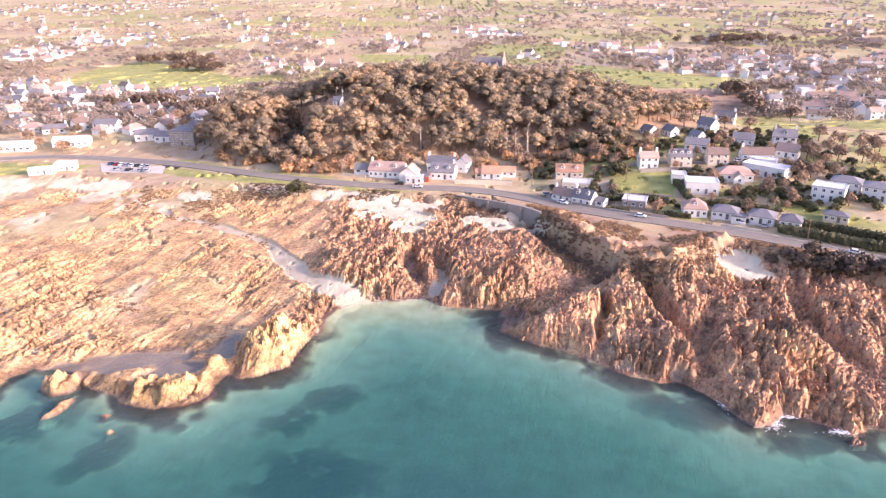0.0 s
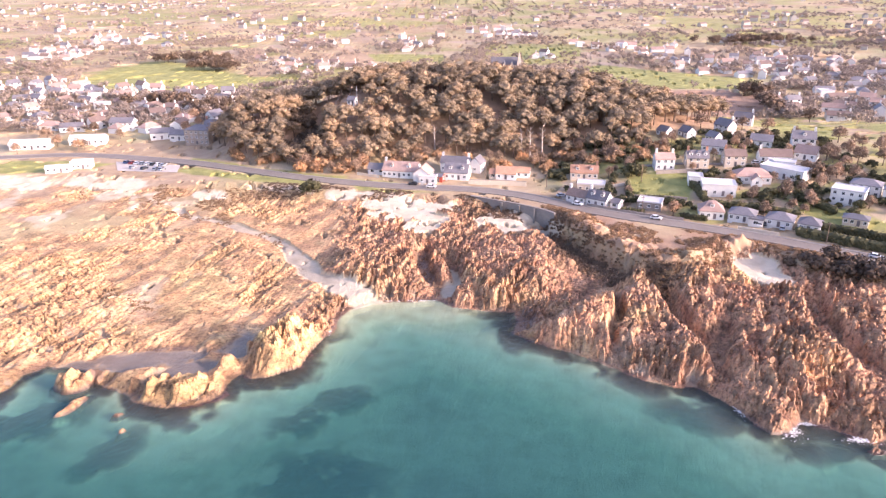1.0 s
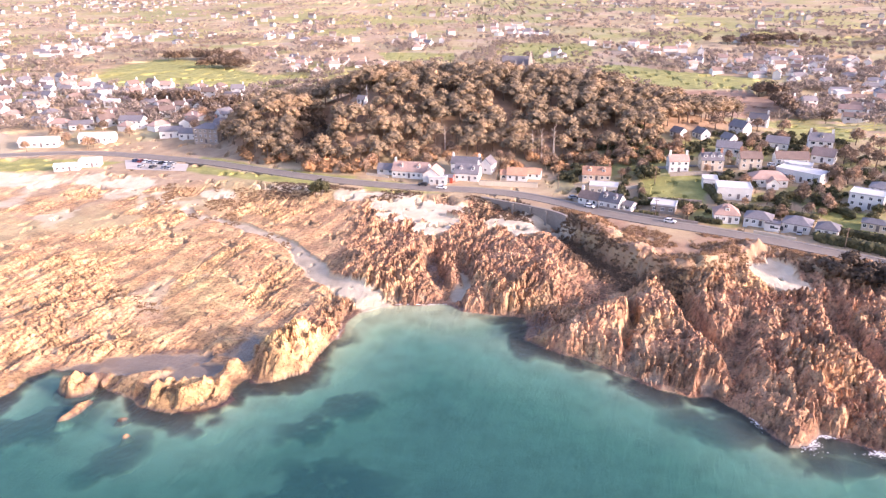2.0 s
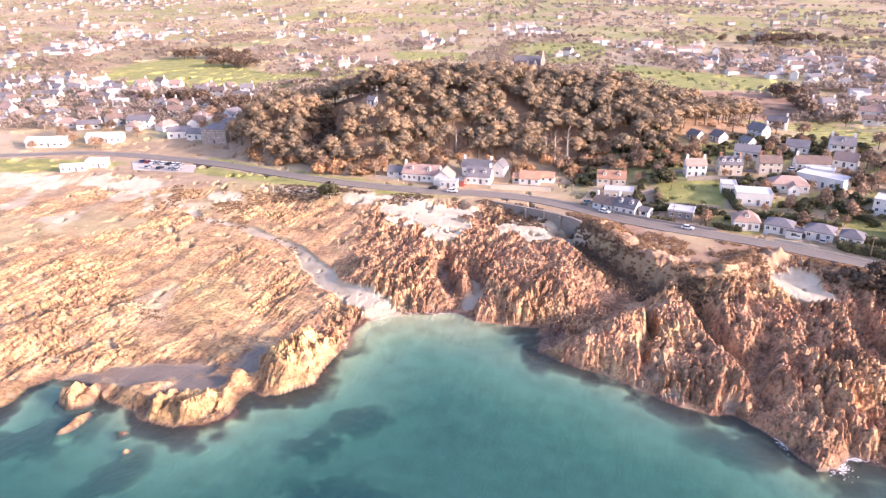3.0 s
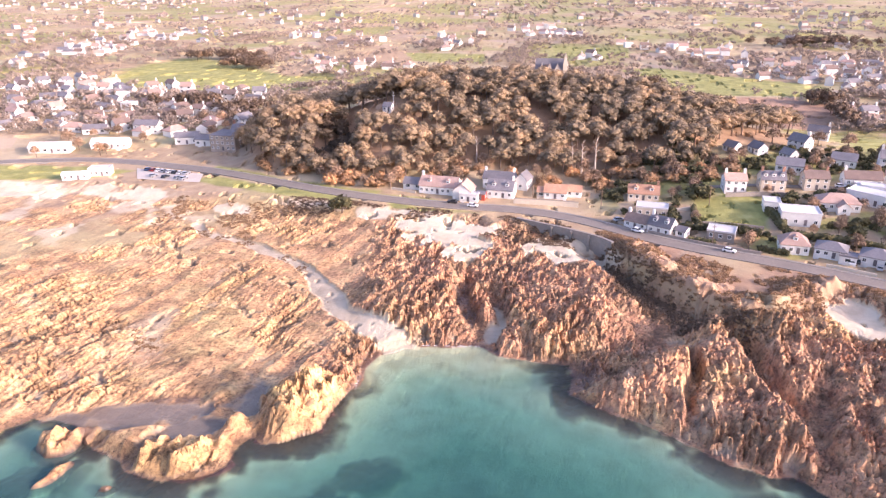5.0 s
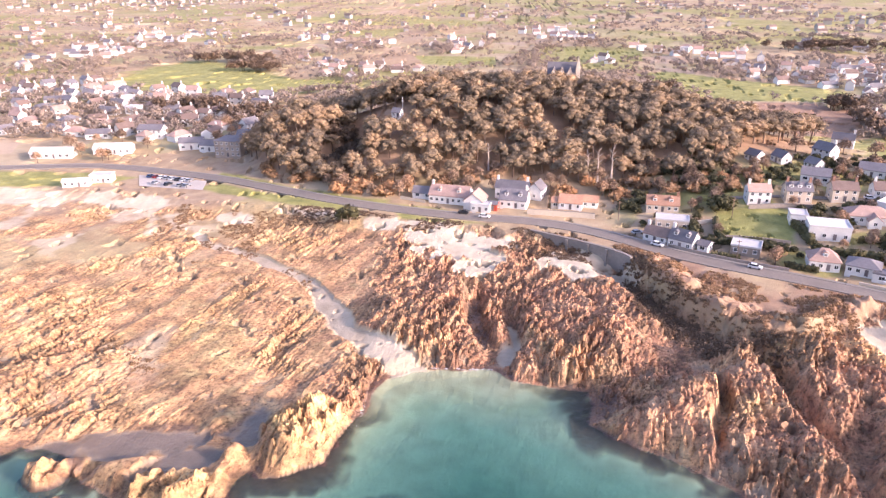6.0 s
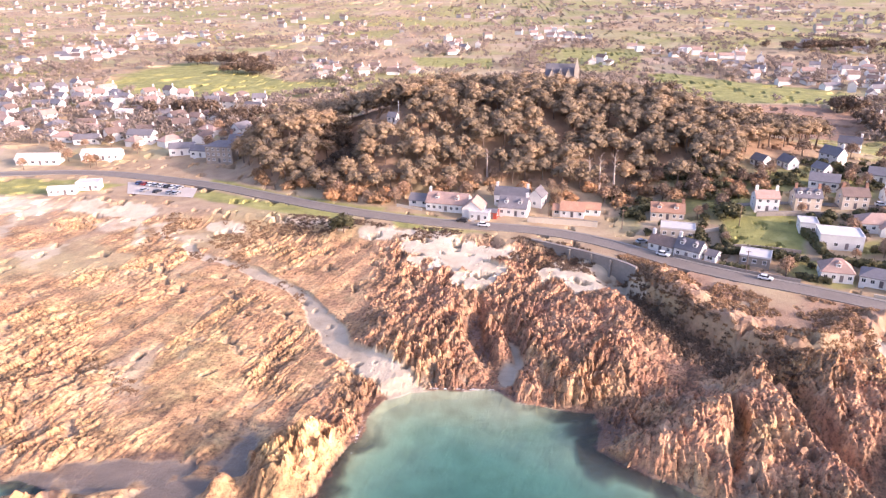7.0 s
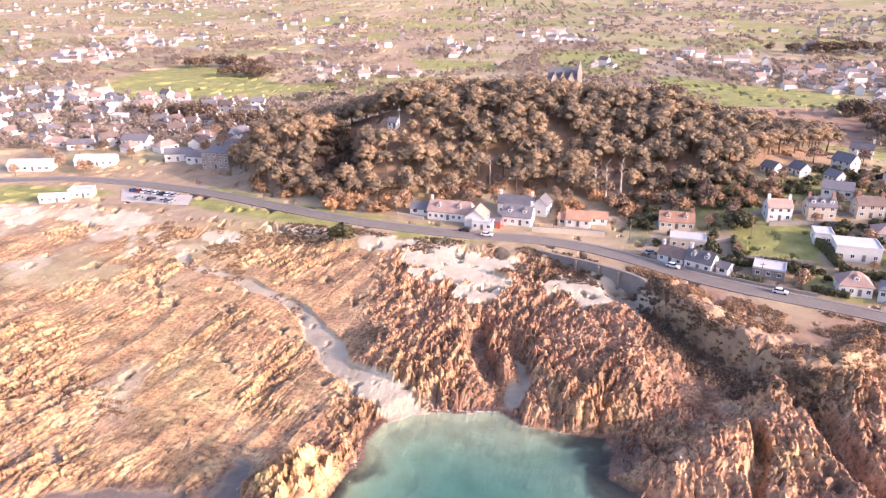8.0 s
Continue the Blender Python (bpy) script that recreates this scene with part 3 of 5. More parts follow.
GLASS = glass_material()
PINE = leaf_material("pine_needles", (0.168, 0.122, 0.078), (0.305, 0.228, 0.141), 1.6, 0.3)
TWIGS = leaf_material("bare_winter_twigs", (0.22, 0.15, 0.10), (0.40, 0.28, 0.19))
SHRUB = leaf_material("evergreen_shrub", (0.05, 0.05, 0.025), (0.12, 0.11, 0.05))
GORSE = leaf_material("rusty_scrub", (0.26, 0.15, 0.078), (0.45, 0.275, 0.145))
THORN = leaf_material("dark_thorn_scrub", (0.085, 0.06, 0.042), (0.17, 0.12, 0.08))
# paler than the near twigs: distance haze is mixed into the colour
HAZELEAF = leaf_material("far_winter_trees", (0.31, 0.24, 0.19), (0.48, 0.38, 0.30), 40)


def part(name, bm, material, parent=None, label="", m=None):
    mesh = bpy.data.meshes.new(name)
    bm.to_mesh(mesh)
    bm.free()
    mesh.materials.append(material)
    ob = new(name, mesh)
    ob.parent = parent
    if m is not None:
        ob.matrix_basis = m
    if label:
        tagged(ob, label)
    return ob


def again(ob, parent, m, name=None):
    """Another part on the same mesh."""
    o = new(name or ob.name.split(".")[0], ob.data)
    o.parent, o.matrix_basis = parent, m
    return o


def thing(name, m, label, category, group="", kind=""):
    return_ob = new(name)
    return_ob.empty_display_size = 0.5
    return_ob.matrix_basis = m
    return tagged(return_ob, label, category, group, kind)


def box(bm, x0, y0, z0, x1, y1, z1, bevel=0.0):
    vs = [bm.verts.new((x, y, z)) for z in (z0, z1) for y in (y0, y1) for x in (x0, x1)]
    fs = [bm.faces.new([vs[i] for i in f]) for f in ((0, 2, 3, 1), (4, 5, 7, 6), (0, 1, 5, 4), (2, 6, 7, 3), (0, 4, 6, 2), (1, 3, 7, 5))]
    if bevel:
        bmesh.ops.bevel(bm, geom=list({e for f in fs for e in f.edges}), offset=bevel, segments=1, affect="EDGES")
    return bm


def boxed(*a, bevel=0.0):
    return box(bmesh.new(), *a, bevel=bevel)


def limb(bm, a, b, r0, r1, sides=6):
    a, b = Vector(a), Vector(b)
    q = (b - a).to_track_quat("Z", "Y")
    rings = []
    for p, r in ((a, r0), (b, r1)):
        rings.append([bm.verts.new(p + q @ Vector((math.cos(2 * math.pi * i / sides) * r, math.sin(2 * math.pi * i / sides) * r, 0))) for i in range(sides)])
    for i in range(sides):
        bm.faces.new((rings[0][i], rings[0][(i + 1) % sides], rings[1][(i + 1) % sides], rings[1][i]))
    bm.faces.new(rings[1])
    return bm


# ---- houses ----
def walls_bm(w, d, h, rise, kind):
    bm = bmesh.new()
    x, y = w / 2, d / 2
    lo = [bm.verts.new(p) for p in ((-x, -y, -2.5), (x, -y, -2.5), (x, y, -2.5), (-x, y, -2.5))]
    hi = [bm.verts.new(p) for p in ((-x, -y, h), (x, -y, h), (x, y, h), (-x, y, h))]
    for i in (0, 2):
        bm.faces.new((lo[i], lo[(i + 1) % 4], hi[(i + 1) % 4], hi[i]))
    if kind == "gable":
        for i, s in ((1, 1), (3, -1)):
            bm.faces.new((lo[i], lo[(i + 1) % 4], hi[(i + 1) % 4], bm.verts.new((s * x, 0, h + rise)), hi[i]))
    else:
        for i in (1, 3):
            bm.faces.new((lo[i], lo[(i + 1) % 4], hi[(i + 1) % 4], hi[i]))
        bm.faces.new(hi)
    bm.faces.new(lo[::-1])
    return bm


def prism(bm, section, x0, x1):
    a = [bm.verts.new((x0, y, z)) for y, z in section]
    b = [bm.verts.new((x1, y, z)) for y, z in section]
    n = len(section)
    for i in range(n):
        bm.faces.new((a[i], a[(i + 1) % n], b[(i + 1) % n], b[i]))
    bm.faces.new(a[::-1])
    bm.faces.new(b)
    return bm


def roof_bm(w, d, h, rise, kind, over=0.35):
    bm = bmesh.new()
    x, y = w / 2 + over, d / 2 + over
    drop = rise * over / (d / 2)
    if kind == "gable":
        t = 0.22
        prism(bm, [(-y, h - drop), (0, h + rise), (y, h - drop), (y, h - drop + t), (0, h + rise + t), (-y, h - drop + t)], -x + 0.1, x - 0.1)
    elif kind == "hip":
        lo = [bm.verts.new(p) for p in ((-x, -y, h - 0.1), (x, -y, h - 0.1), (x, y, h - 0.1), (-x, y, h - 0.1))]
        mid = [bm.verts.new((v.co.x, v.co.y, h + 0.1)) for v in lo]
        r = max(w / 2 - d / 2 * 0.9, 0.3)
        e, f = bm.verts.new((-r, 0, h + rise)), bm.verts.new((r, 0, h + rise))
        for i in range(4):
            bm.faces.new((lo[i], lo[(i + 1) % 4], mid[(i + 1) % 4], mid[i]))
        bm.faces.new((mid[0], mid[1], f, e))
        bm.faces.new((mid[1], mid[2], f))
        bm.faces.new((mid[2], mid[3], e, f))
        bm.faces.new((mid[3], mid[0], e))
        bm.faces.new(lo[::-1])
    else:
        x, y = w / 2 + 0.15, d / 2 + 0.15
        box(bm, -x, -y, h, x, y, h + 0.25)
        for a in ((-x, -y, x, -y + 0.25), (-x, y - 0.25, x, y), (-x, -y + 0.25, -x + 0.25, y - 0.25), (x - 0.25, -y + 0.25, x, y - 0.25)):
            box(bm, a[0], a[1], h + 0.25, a[2], a[3], h + 0.55)
    bmesh.ops.recalc_face_normals(bm, faces=bm.faces)
    return bm


WINDOWS = {}


def window(parent, w, h, m):
    """A framed window with its panes set back in the frame; -y is outside."""
    key = (round(w, 1), round(h, 1))
    if key not in WINDOWS:
        bm = bmesh.new()
        t = 0.12
        box(bm, -w / 2, -0.07, 0, -w / 2 + t, 0.03, h)
        box(bm, w / 2 - t, -0.07, 0, w / 2, 0.03, h)
        box(bm, -w / 2 + t, -0.07, h - t, w / 2 - t, 0.03, h)
        box(bm, -w / 2 - 0.08, -0.14, -0.08, w / 2 + 0.08, 0.03, t * 0.6)
        box(bm, -0.04, -0.06, t * 0.6, 0.04, 0.03, h - t)
        frame_ob = part("window", bm, FRAME, parent, m=m)
        pane = part("pane", boxed(-w / 2 + t, -0.03, t * 0.6, w / 2 - t, 0.0, h - t), GLASS, frame_ob)
        WINDOWS[key] = (frame_ob, pane)
    else:
        frame_ob = again(WINDOWS[key][0], parent, m)
        pane = again(WINDOWS[key][1], frame_ob, Matrix())
    return frame_ob


def chimney_bm(x, y, z, h=1.5, a=0.45, b=0.35):
    bm = boxed(x - a, y - b, z - 1.6, x + a, y + b, z + h)
    box(bm, x - a - 0.07, y - b - 0.07, z + h, x + a + 0.07, y + b + 0.07, z + h + 0.14)
    for s in (-0.2, 0.2):
        limb(bm, (x + s, y, z + h + 0.14), (x + s, y, z + h + 0.5), 0.12, 0.1)
    return bm


def house(name, label, x, y, turn, w, d, h, rise=2.4, kind="gable", wall=None, roof=None, stacks=(), dormers=0, across=3, floors=1, door=True, group="village houses", category="house", z=None, side=True):
    """A house with its ridge along its local x, its front at -y."""
    w, d, h, rise = w * 0.93, d * 0.93, h * 0.9, rise * 0.9
    base = z if z is not None else float(land_z(np.array([x]), np.array([y]))[0])
    top = thing(name, pose(x, y, base, 0, 0, turn), label, category, group)
    wall, roof = wall or WHITE, roof or SLATE
    body = part("wall", walls_bm(w, d, h, rise, kind), wall, top)
    part("roof", roof_bm(w, d, h, rise, kind), roof, top)
    for s in stacks:
        part("chimney", chimney_bm(s * (w / 2 - 0.55), 0, h + (rise if kind != "flat" else 0)), BRICKS if wall is not WHITE else wall, top)
    tall = h / floors
    gap = w / across
    for f in range(floors):
        for i in range(across):
            cx = -w / 2 + gap * (i + 0.5)
            if door and f == 0 and i == across // 2:
                part("door", boxed(-0.5, -0.06, 0.0, 0.5, 0.03, 2.05), DOORPAINT, top, m=pose(cx, -d / 2, 0.05))
                continue
            window(body, 1.2 if gap < 3.2 else 1.7, 1.25, pose(cx, -d / 2, f * tall + 0.85))
        if side:
            for s in (-1, 1):
                window(body, 1.2, 1.25, pose(s * w / 2, 0.0, f * tall + 0.85, 0, 0, 90 * s))
    slope = rise / (d / 2)
    for i in range(dormers):
        cx = -w / 2 + w / dormers * (i + 0.5)
        cy = -d / 2 * 0.62
        cz = h + rise * 0.38
        dorm = part("dormer", boxed(-0.75, -0.1, -0.3, 0.75, d / 2 * 0.55, 1.15), WHITE, top, "white dormer", pose(cx, cy, cz - 0.05))
        cap = prism(bmesh.new(), [(-0.95, 1.1), (0, 1.75), (0.95, 1.1)], -0.2, d / 2 * 0.6)
        bmesh.ops.rotate(cap, verts=cap.verts, cent=(0, 0, 0), matrix=Matrix.Rotation(radians(90), 3, "Z"))
        part("dormer_roof", cap, roof, dorm)
        window(dorm, 1.0, 0.9, pose(0, -0.1, 0.1))
    return top


# ---- plants ----
def jitter_ball(verts, faces, c, r, rng, squash=0.75):
    """Adds a rough lump to lists of vertices and faces."""
    k = len(verts)
    for v in LUMP_V:
        s = r * (0.75 + 0.5 * rng.random())
        verts.append((c[0] + v[0] * s, c[1] + v[1] * s, c[2] + v[2] * s * squash))
    faces.extend([tuple(k + i for i in f) for f in LUMP_F])


def sprays(verts, faces, c, r, n, size, rng, squash=0.75):
    """Adds small leafy sprays, scattered over a lump's outside."""
    for _ in range(n):
        d = Vector((rng.gauss(0, 1), rng.gauss(0, 1), rng.gauss(0, 1))).normalized()
        p = Vector(c) + Vector((d.x, d.y, d.z * squash)) * r * (0.8 + 0.45 * rng.random())
        a = Vector((rng.gauss(0, 1), rng.gauss(0, 1), rng.gauss(0, 0.7))).normalized()
        b = a.cross(d + Vector((0, 0, 0.01))).normalized()
        s = size * (0.6 + 0.8 * rng.random())
        k = len(verts)
        verts.extend([tuple(p - a * s), tuple(p + b * s * 0.6), tuple(p + a * s + d * s * 0.4), tuple(p - b * s * 0.6)])
        faces.append((k, k + 1, k + 2, k + 3))


lump = bmesh.new()
bmesh.ops.create_icosphere(lump, subdivisions=1, radius=1)
lump.verts.ensure_lookup_table()
LUMP_V = [tuple(v.co) for v in lump.verts]
LUMP_F = [tuple(v.index for v in f.verts) for f in lump.faces]
lump.free()


def raw(name, verts, faces, material):
    mesh = bpy.data.meshes.new(name)
    mesh.from_pydata(verts, [], faces)
    mesh.materials.append(material)
    return mesh


def tree_kind(seed, height, spread, kind):
    """A tree at the origin: trunk with limbs, and a crown of many small sprays."""
    rng = random.Random(seed)
    bm = bmesh.new()
    stout = 1.15 if kind == "snag" else 1.0
    lean = Vector((rng.uniform(-0.08, 0.08), rng.uniform(-0.08, 0.08), 1))
    fork = height * (0.5 if kind == "pine" else 0.3)
    limb(bm, (0, 0, -1), lean * fork, (height * 0.028 + 0.08) * stout, (height * 0.018 + 0.05) * stout)
    limb(bm, lean * fork, lean * height * 0.86, (height * 0.018 + 0.05) * stout, 0.05 * stout)
    verts, faces = [], []
    n = {"pine": 13, "bare": 15, "bush": 9, "snag": 0}[kind]
    for i in range(n):
        a = i * 2.4 + rng.uniform(-0.4, 0.4)
        f = (i + 0.5) / n
        if kind == "pine":
            rad, zz, size = spread * math.sqrt(f) * 0.78, height * (0.94 - 0.36 * f ** 1.2) + rng.uniform(-0.6, 0.6), spread * rng.uniform(0.38, 0.52)
        elif kind == "bare":
            rad, zz, size = spread * math.sqrt(f) * 0.72, height * (0.86 - 0.42 * f) + rng.uniform(-0.7, 0.7), spread * rng.uniform(0.30, 0.45)
        else:
            rad, zz, size = spread * math.sqrt(f) * 0.75, height * (0.72 - 0.45 * f), spread * rng.uniform(0.35, 0.5)
        c = Vector((math.cos(a) * rad, math.sin(a) * rad, zz)) + lean * 0.1
        if kind != "bush":
            limb(bm, lean * min(height * 0.84, max(fork * 0.8, zz - size * 0.9)), c, 0.10, 0.03, 4)
        if kind == "pine":
            jitter_ball(verts, faces, c, size * 0.8, rng, 0.66)
            sprays(verts, faces, c, size, 52, 0.46, rng, 0.66)
        elif kind == "bare":
            sprays(verts, faces, c, size, 42, 0.42, rng, 0.9)
        else:
            jitter_ball(verts, faces, c, size * 0.8, rng, 0.85)
            sprays(verts, faces, c, size, 26, 0.38, rng, 0.85)
    if kind == "snag":
        for i in range(7):
            a, zz = i * 2.2, height * (0.6 + 0.055 * i)
            limb(bm, lean * zz, lean * zz + Vector((math.cos(a) * spread, math.sin(a) * spread, spread * 0.9)), 0.15, 0.05, 4)
    return bm, verts, faces


KINDS = {}
SPEC = {"pine": (PINE, BARK, 5), "bare": (TWIGS, BARK, 4), "bush": (SHRUB, BARK, 3), "scrub": (GORSE, BARK, 3), "snag": (None, PALEBARK, 2), "thorn": (THORN, BARK, 3)}
SIZE = {"pine": (12.5, 5.8), "bare": (8.5, 3.6), "bush": (3.2, 2.2), "scrub": (2.4, 2.3), "snag": (14.0, 1.5), "thorn": (3.0, 2.4)}


def tree(kind, x, y, scale, rng, label, category, group, z=None, name=None):
    leaf, bark, count = SPEC[kind]
    v = rng.randrange(count)
    if (kind, v) not in KINDS:
        h, s = SIZE[kind]
        bm, verts, faces = tree_kind(hash((len(kind), v)) % 1000 + v * 17, h, s, "bush" if kind in ("scrub", "thorn") else kind)
        trunk = bpy.data.meshes.new("trunk")
        bm.to_mesh(trunk)
        bm.free()
        trunk.materials.append(bark)
        KINDS[kind, v] = (trunk, raw("crown", verts, faces, leaf) if verts else None)
    trunk, crown = KINDS[kind, v]
    base = float(land_z(np.array([x]), np.array([y]))[0]) if z is None else z
    top = thing(name or {"pine": "pine_tree", "bare": "bare_tree", "bush": "shrub", "scrub": "scrub_bush", "thorn": "thorn_bush", "snag": "dead_pine"}[kind], pose(x, y, base, 0, 0, rng.uniform(0, 360)) @ Matrix.Diagonal((scale * rng.uniform(0.9, 1.1), scale * rng.uniform(0.9, 1.1), scale, 1)), label, category, group)
    for key, mesh in (("trunk", trunk), ("crown", crown)):
        if mesh:
            new(key, mesh).parent = top
    return top
# ---- road, kerbs, sea wall ----
def ribbon(bm, line, a, b, lift, thick):
    """A strip along a line, from a to b metres to the left of it, lying on the land."""
    pts = np.array(line)
    t = np.gradient(pts, axis=0)
    t /= np.linalg.norm(t, axis=1)[:, None]
    side = np.stack([-t[:, 1], t[:, 0]], 1)
    z0 = land_z(pts[:, 0], pts[:, 1])
    last = None
    for p, s, z in zip(pts, side, z0):
        ring = [bm.verts.new((*(p + s * o), z + l)) for o, l in ((a, lift - thick), (a, lift), (b, lift), (b, lift - thick))]
        if last:
            for i in range(3):
                bm.faces.new((last[i], ring[i], ring[i + 1], last[i + 1]))
        last = ring
    return bm


FINE = spline(ROAD, 3.0)
road = tagged(part("road", ribbon(bmesh.new(), FINE, -3.1, 3.1, 0.16, 0.7), ASPHALT), "worn grey asphalt coast road", "road", kind="structure")
kerb = ribbon(bmesh.new(), FINE, 3.1, 3.3, 0.28, 0.8)
tagged(part("pavement", ribbon(kerb, FINE, 3.3, 4.4, 0.26, 0.8), PAVING), "narrow paved footway with a kerb inland of the road", "pavement", kind="structure")
tagged(part("kerb", ribbon(bmesh.new(), FINE, -3.35, -3.1, 0.3, 0.9), PAVING), "pale concrete kerb on the seaward edge", "kerb", kind="structure")
lane = spline([(80, 302), (84, 302.5), (92, 303.6), (105, 303), (128, 298), (146, 296), (160, 290), (165, 280)], 3.0)
tagged(part("lane", ribbon(bmesh.new(), lane, -1.8, 1.8, 0.12, 0.6), ASPHALT), "narrow lane between the garden walls", "road", kind="structure")

# car park and beach apron at the far end of the bay
plot = bmesh.new()
corners = [(-166, 348), (-130, 338), (-127, 325), (-158, 331)]
for w0, w1 in zip(np.linspace(0, 1, 8)[:-1], np.linspace(0, 1, 8)[1:]):
    quad = []
    for w, e in ((w0, (3, 2)), (w1, (3, 2)), (w1, (0, 1)), (w0, (0, 1))):
        a, b = np.array(corners[e[0]]), np.array(corners[e[1]])
        p = a + (b - a) * w
        quad.append(plot.verts.new((p[0], p[1], float(land_z(np.array([p[0]]), np.array([p[1]]))[0]) + 0.14)))
    plot.faces.new(quad)
bmesh.ops.recalc_face_normals(plot, faces=plot.faces)
for f in plot.faces:
    if f.normal.z < 0:
        f.normal_flip()
skirt = bmesh.ops.extrude_face_region(plot, geom=plot.faces[:])
bmesh.ops.translate(plot, verts=[v for v in skirt["geom"] if isinstance(v, bmesh.types.BMVert)], vec=(0, 0, 0.06))
tagged(part("car_park", plot, GRAVEL), "pale gravelled car park by the beach", "car park", kind="structure")


def wall_run(name, label, line, thick, height, material, coping=None, foot=1.2, group="boundary walls", category="wall", structure=False, panel=0):
    """An upright wall along a line, with a coping, standing on the ground."""
    top = thing(name, pose(line[0][0], line[0][1], 0), label, category, "" if structure else group, "structure" if structure else "")
    pts = np.array(line, float)
    z = land_z(pts[:, 0], pts[:, 1])
    x0, y0 = line[0]
    for nm, t, za, zb, mat in (("wall_body", thick, -foot, height, material),) + ((("coping", thick + 0.16, height, height + 0.14, coping),) if coping else ()):
        bm = bmesh.new()
        last = None
        tang = np.gradient(pts, axis=0)
        tang /= np.linalg.norm(tang, axis=1)[:, None]
        for p, s, zz in zip(pts, np.stack([-tang[:, 1], tang[:, 0]], 1), z):
            ring = [bm.verts.new((p[0] - x0 + s[0] * o, p[1] - y0 + s[1] * o, zz + h)) for o, h in ((-t / 2, za), (-t / 2, zb), (t / 2, zb), (t / 2, za))]
            if last:
                for i in range(4):
                    bm.faces.new((last[i], ring[i], ring[(i + 1) % 4], last[(i + 1) % 4]))
            else:
                bm.faces.new(ring)
            last = ring
        bm.faces.new(last[::-1])
        bmesh.ops.recalc_face_normals(bm, faces=bm.faces)
        part(nm, bm, mat, top)
    return top


wall_run("sea_wall", "tall grey concrete sea wall below the road", spline([(6, 280.5), (10.5, 278), (18.5, 273), (29.3, 266.2), (38.3, 258.8), (42.5, 252), (45, 243)], 2.5), 0.9, 0.7, CONCRETE, PAVING, foot=6.5, category="sea wall", structure=True)
for p in ((22.5, 269.8), (29, 265.6), (34.6, 261.2)):
    tagged(part("buttress", boxed(-0.35, -0.65, -6.0, 0.35, 0.5, 0.4), CONCRETE, m=pose(p[0], p[1], 7.6, 0, 0, -36)), "grey concrete buttress against the sea wall", "buttress", "sea wall buttresses", "structure")
# ---- houses along the road and up the slope ----
house("cottage", "two-storey white house with a faded pink roof", 94.6, 299, -4, 8.6, 7, 5.4, 2.3, roof=PINKTILE, stacks=(-1, 1), floors=2)
house("cottage", "two-storey grey stone house with three white dormers", 108.6, 299, -5, 9.6, 7.5, 5.0, 2.8, wall=CREAM, stacks=(-1, 1), dormers=3, floors=2)
house("cottage", "two-storey buff house under a brown tiled roof", 124.5, 298.5, -6, 9.4, 7.5, 5.0, 2.5, wall=CREAM, roof=BROWNTILE, stacks=(-1, 1), floors=2)
house("bungalow", "long low house with a brown tiled roof", 142.5, 300, -10, 14, 7.5, 3.0, 2.6, roof=BROWNTILE, stacks=(-1,), across=5)
house("porch_wing", "white flat-roofed front extension of a bungalow", 140.5, 294.2, -10, 6, 3.5, 2.7, 0, "flat", roof=FELT, across=2, door=False, category="extension")
house("farmhouse", "tall slate-roofed house with white gable ends", 162.5, 317, -20, 10.5, 7.5, 5.6, 3.2, stacks=(-1, 1), dormers=1, floors=2)
house("cottage", "white-gabled cottage with a sandy roof", 156.5, 300, -40, 9.5, 7, 3.2, 3.0, roof=PINKTILE)
house("villa", "large white flat-roofed house with a parapet", 108, 270, -14, 13.5, 9.5, 4.6, 0, "flat", roof=FELT, across=4, floors=1)
house("villa_annex", "small white flat-roofed annex", 102.5, 281, -14, 6.0, 7, 3.6, 0, "flat", roof=FELT, across=2, door=False, category="annex")
house("bungalow", "bungalow with a hipped pink roof and bay front", 125.2, 280, -12, 14.5, 9, 3.0, 3.0, "hip", roof=PINKTILE, across=5)
house("gable_bay", "white gabled bay of a bungalow", 125.2, 275.4, 78, 5, 4.4, 2.8, 1.9, roof=PINKTILE, across=2, door=False, category="bay", side=True)
house("hall", "long white flat-roofed building", 139.5, 282, -48, 19, 9, 4.2, 0, "flat", roof=FELT, across=6)
house("hall_block", "white flat-roofed block beside the hall", 142.5, 290, -30, 9, 6, 3.6, 0, "flat", roof=FELT, across=3, door=False)
house("cottage", "white roadside house with a faded pink hipped roof", 98.4, 249.6, -14, 9.2, 8.0, 3.2, 3.6, "hip", roof=PINKTILE, dormers=1, across=4)
house("bungalow", "low bungalow with a grey hipped roof and garage", 108.6, 245.4, -30, 9.6, 8, 2.9, 2.2, "hip", across=4)
house("garage", "white double garage with a flat roof", 111.4, 239.8, -30, 5.2, 4.5, 2.7, 0, "flat", roof=SLATE, across=1, door=False, category="garage")
house("bungalow", "grey-roofed bungalow with a wide gable", 119.6, 239.2, -33, 9.5, 8.5, 2.9, 2.3, "hip", across=3)
house("bungalow", "grey-roofed bungalow behind a hedge", 127.4, 233.6, -33, 7.5, 7.5, 2.9, 2.3, "hip", across=3)
house("modern_house", "pale blue-white modern house with stepped flat roofs", 151, 254, -38, 12, 9, 5.4, 0, "flat", roof=FELT, across=4, floors=2)
house("modern_house", "white modern house with a slate roof", 160, 259, -38, 11, 8, 5.0, 2.0, "hip", across=4, floors=2)
house("modern_house", "white modern house with wide windows", 168, 250, -38, 12, 9, 5.4, 1.8, "hip", across=4, floors=2)
house("bungalow", "white bungalow with a low roof and terrace", 144, 235, -34, 8.5, 5.5, 2.8, 1.4, "hip", wall=CREAM, across=4)
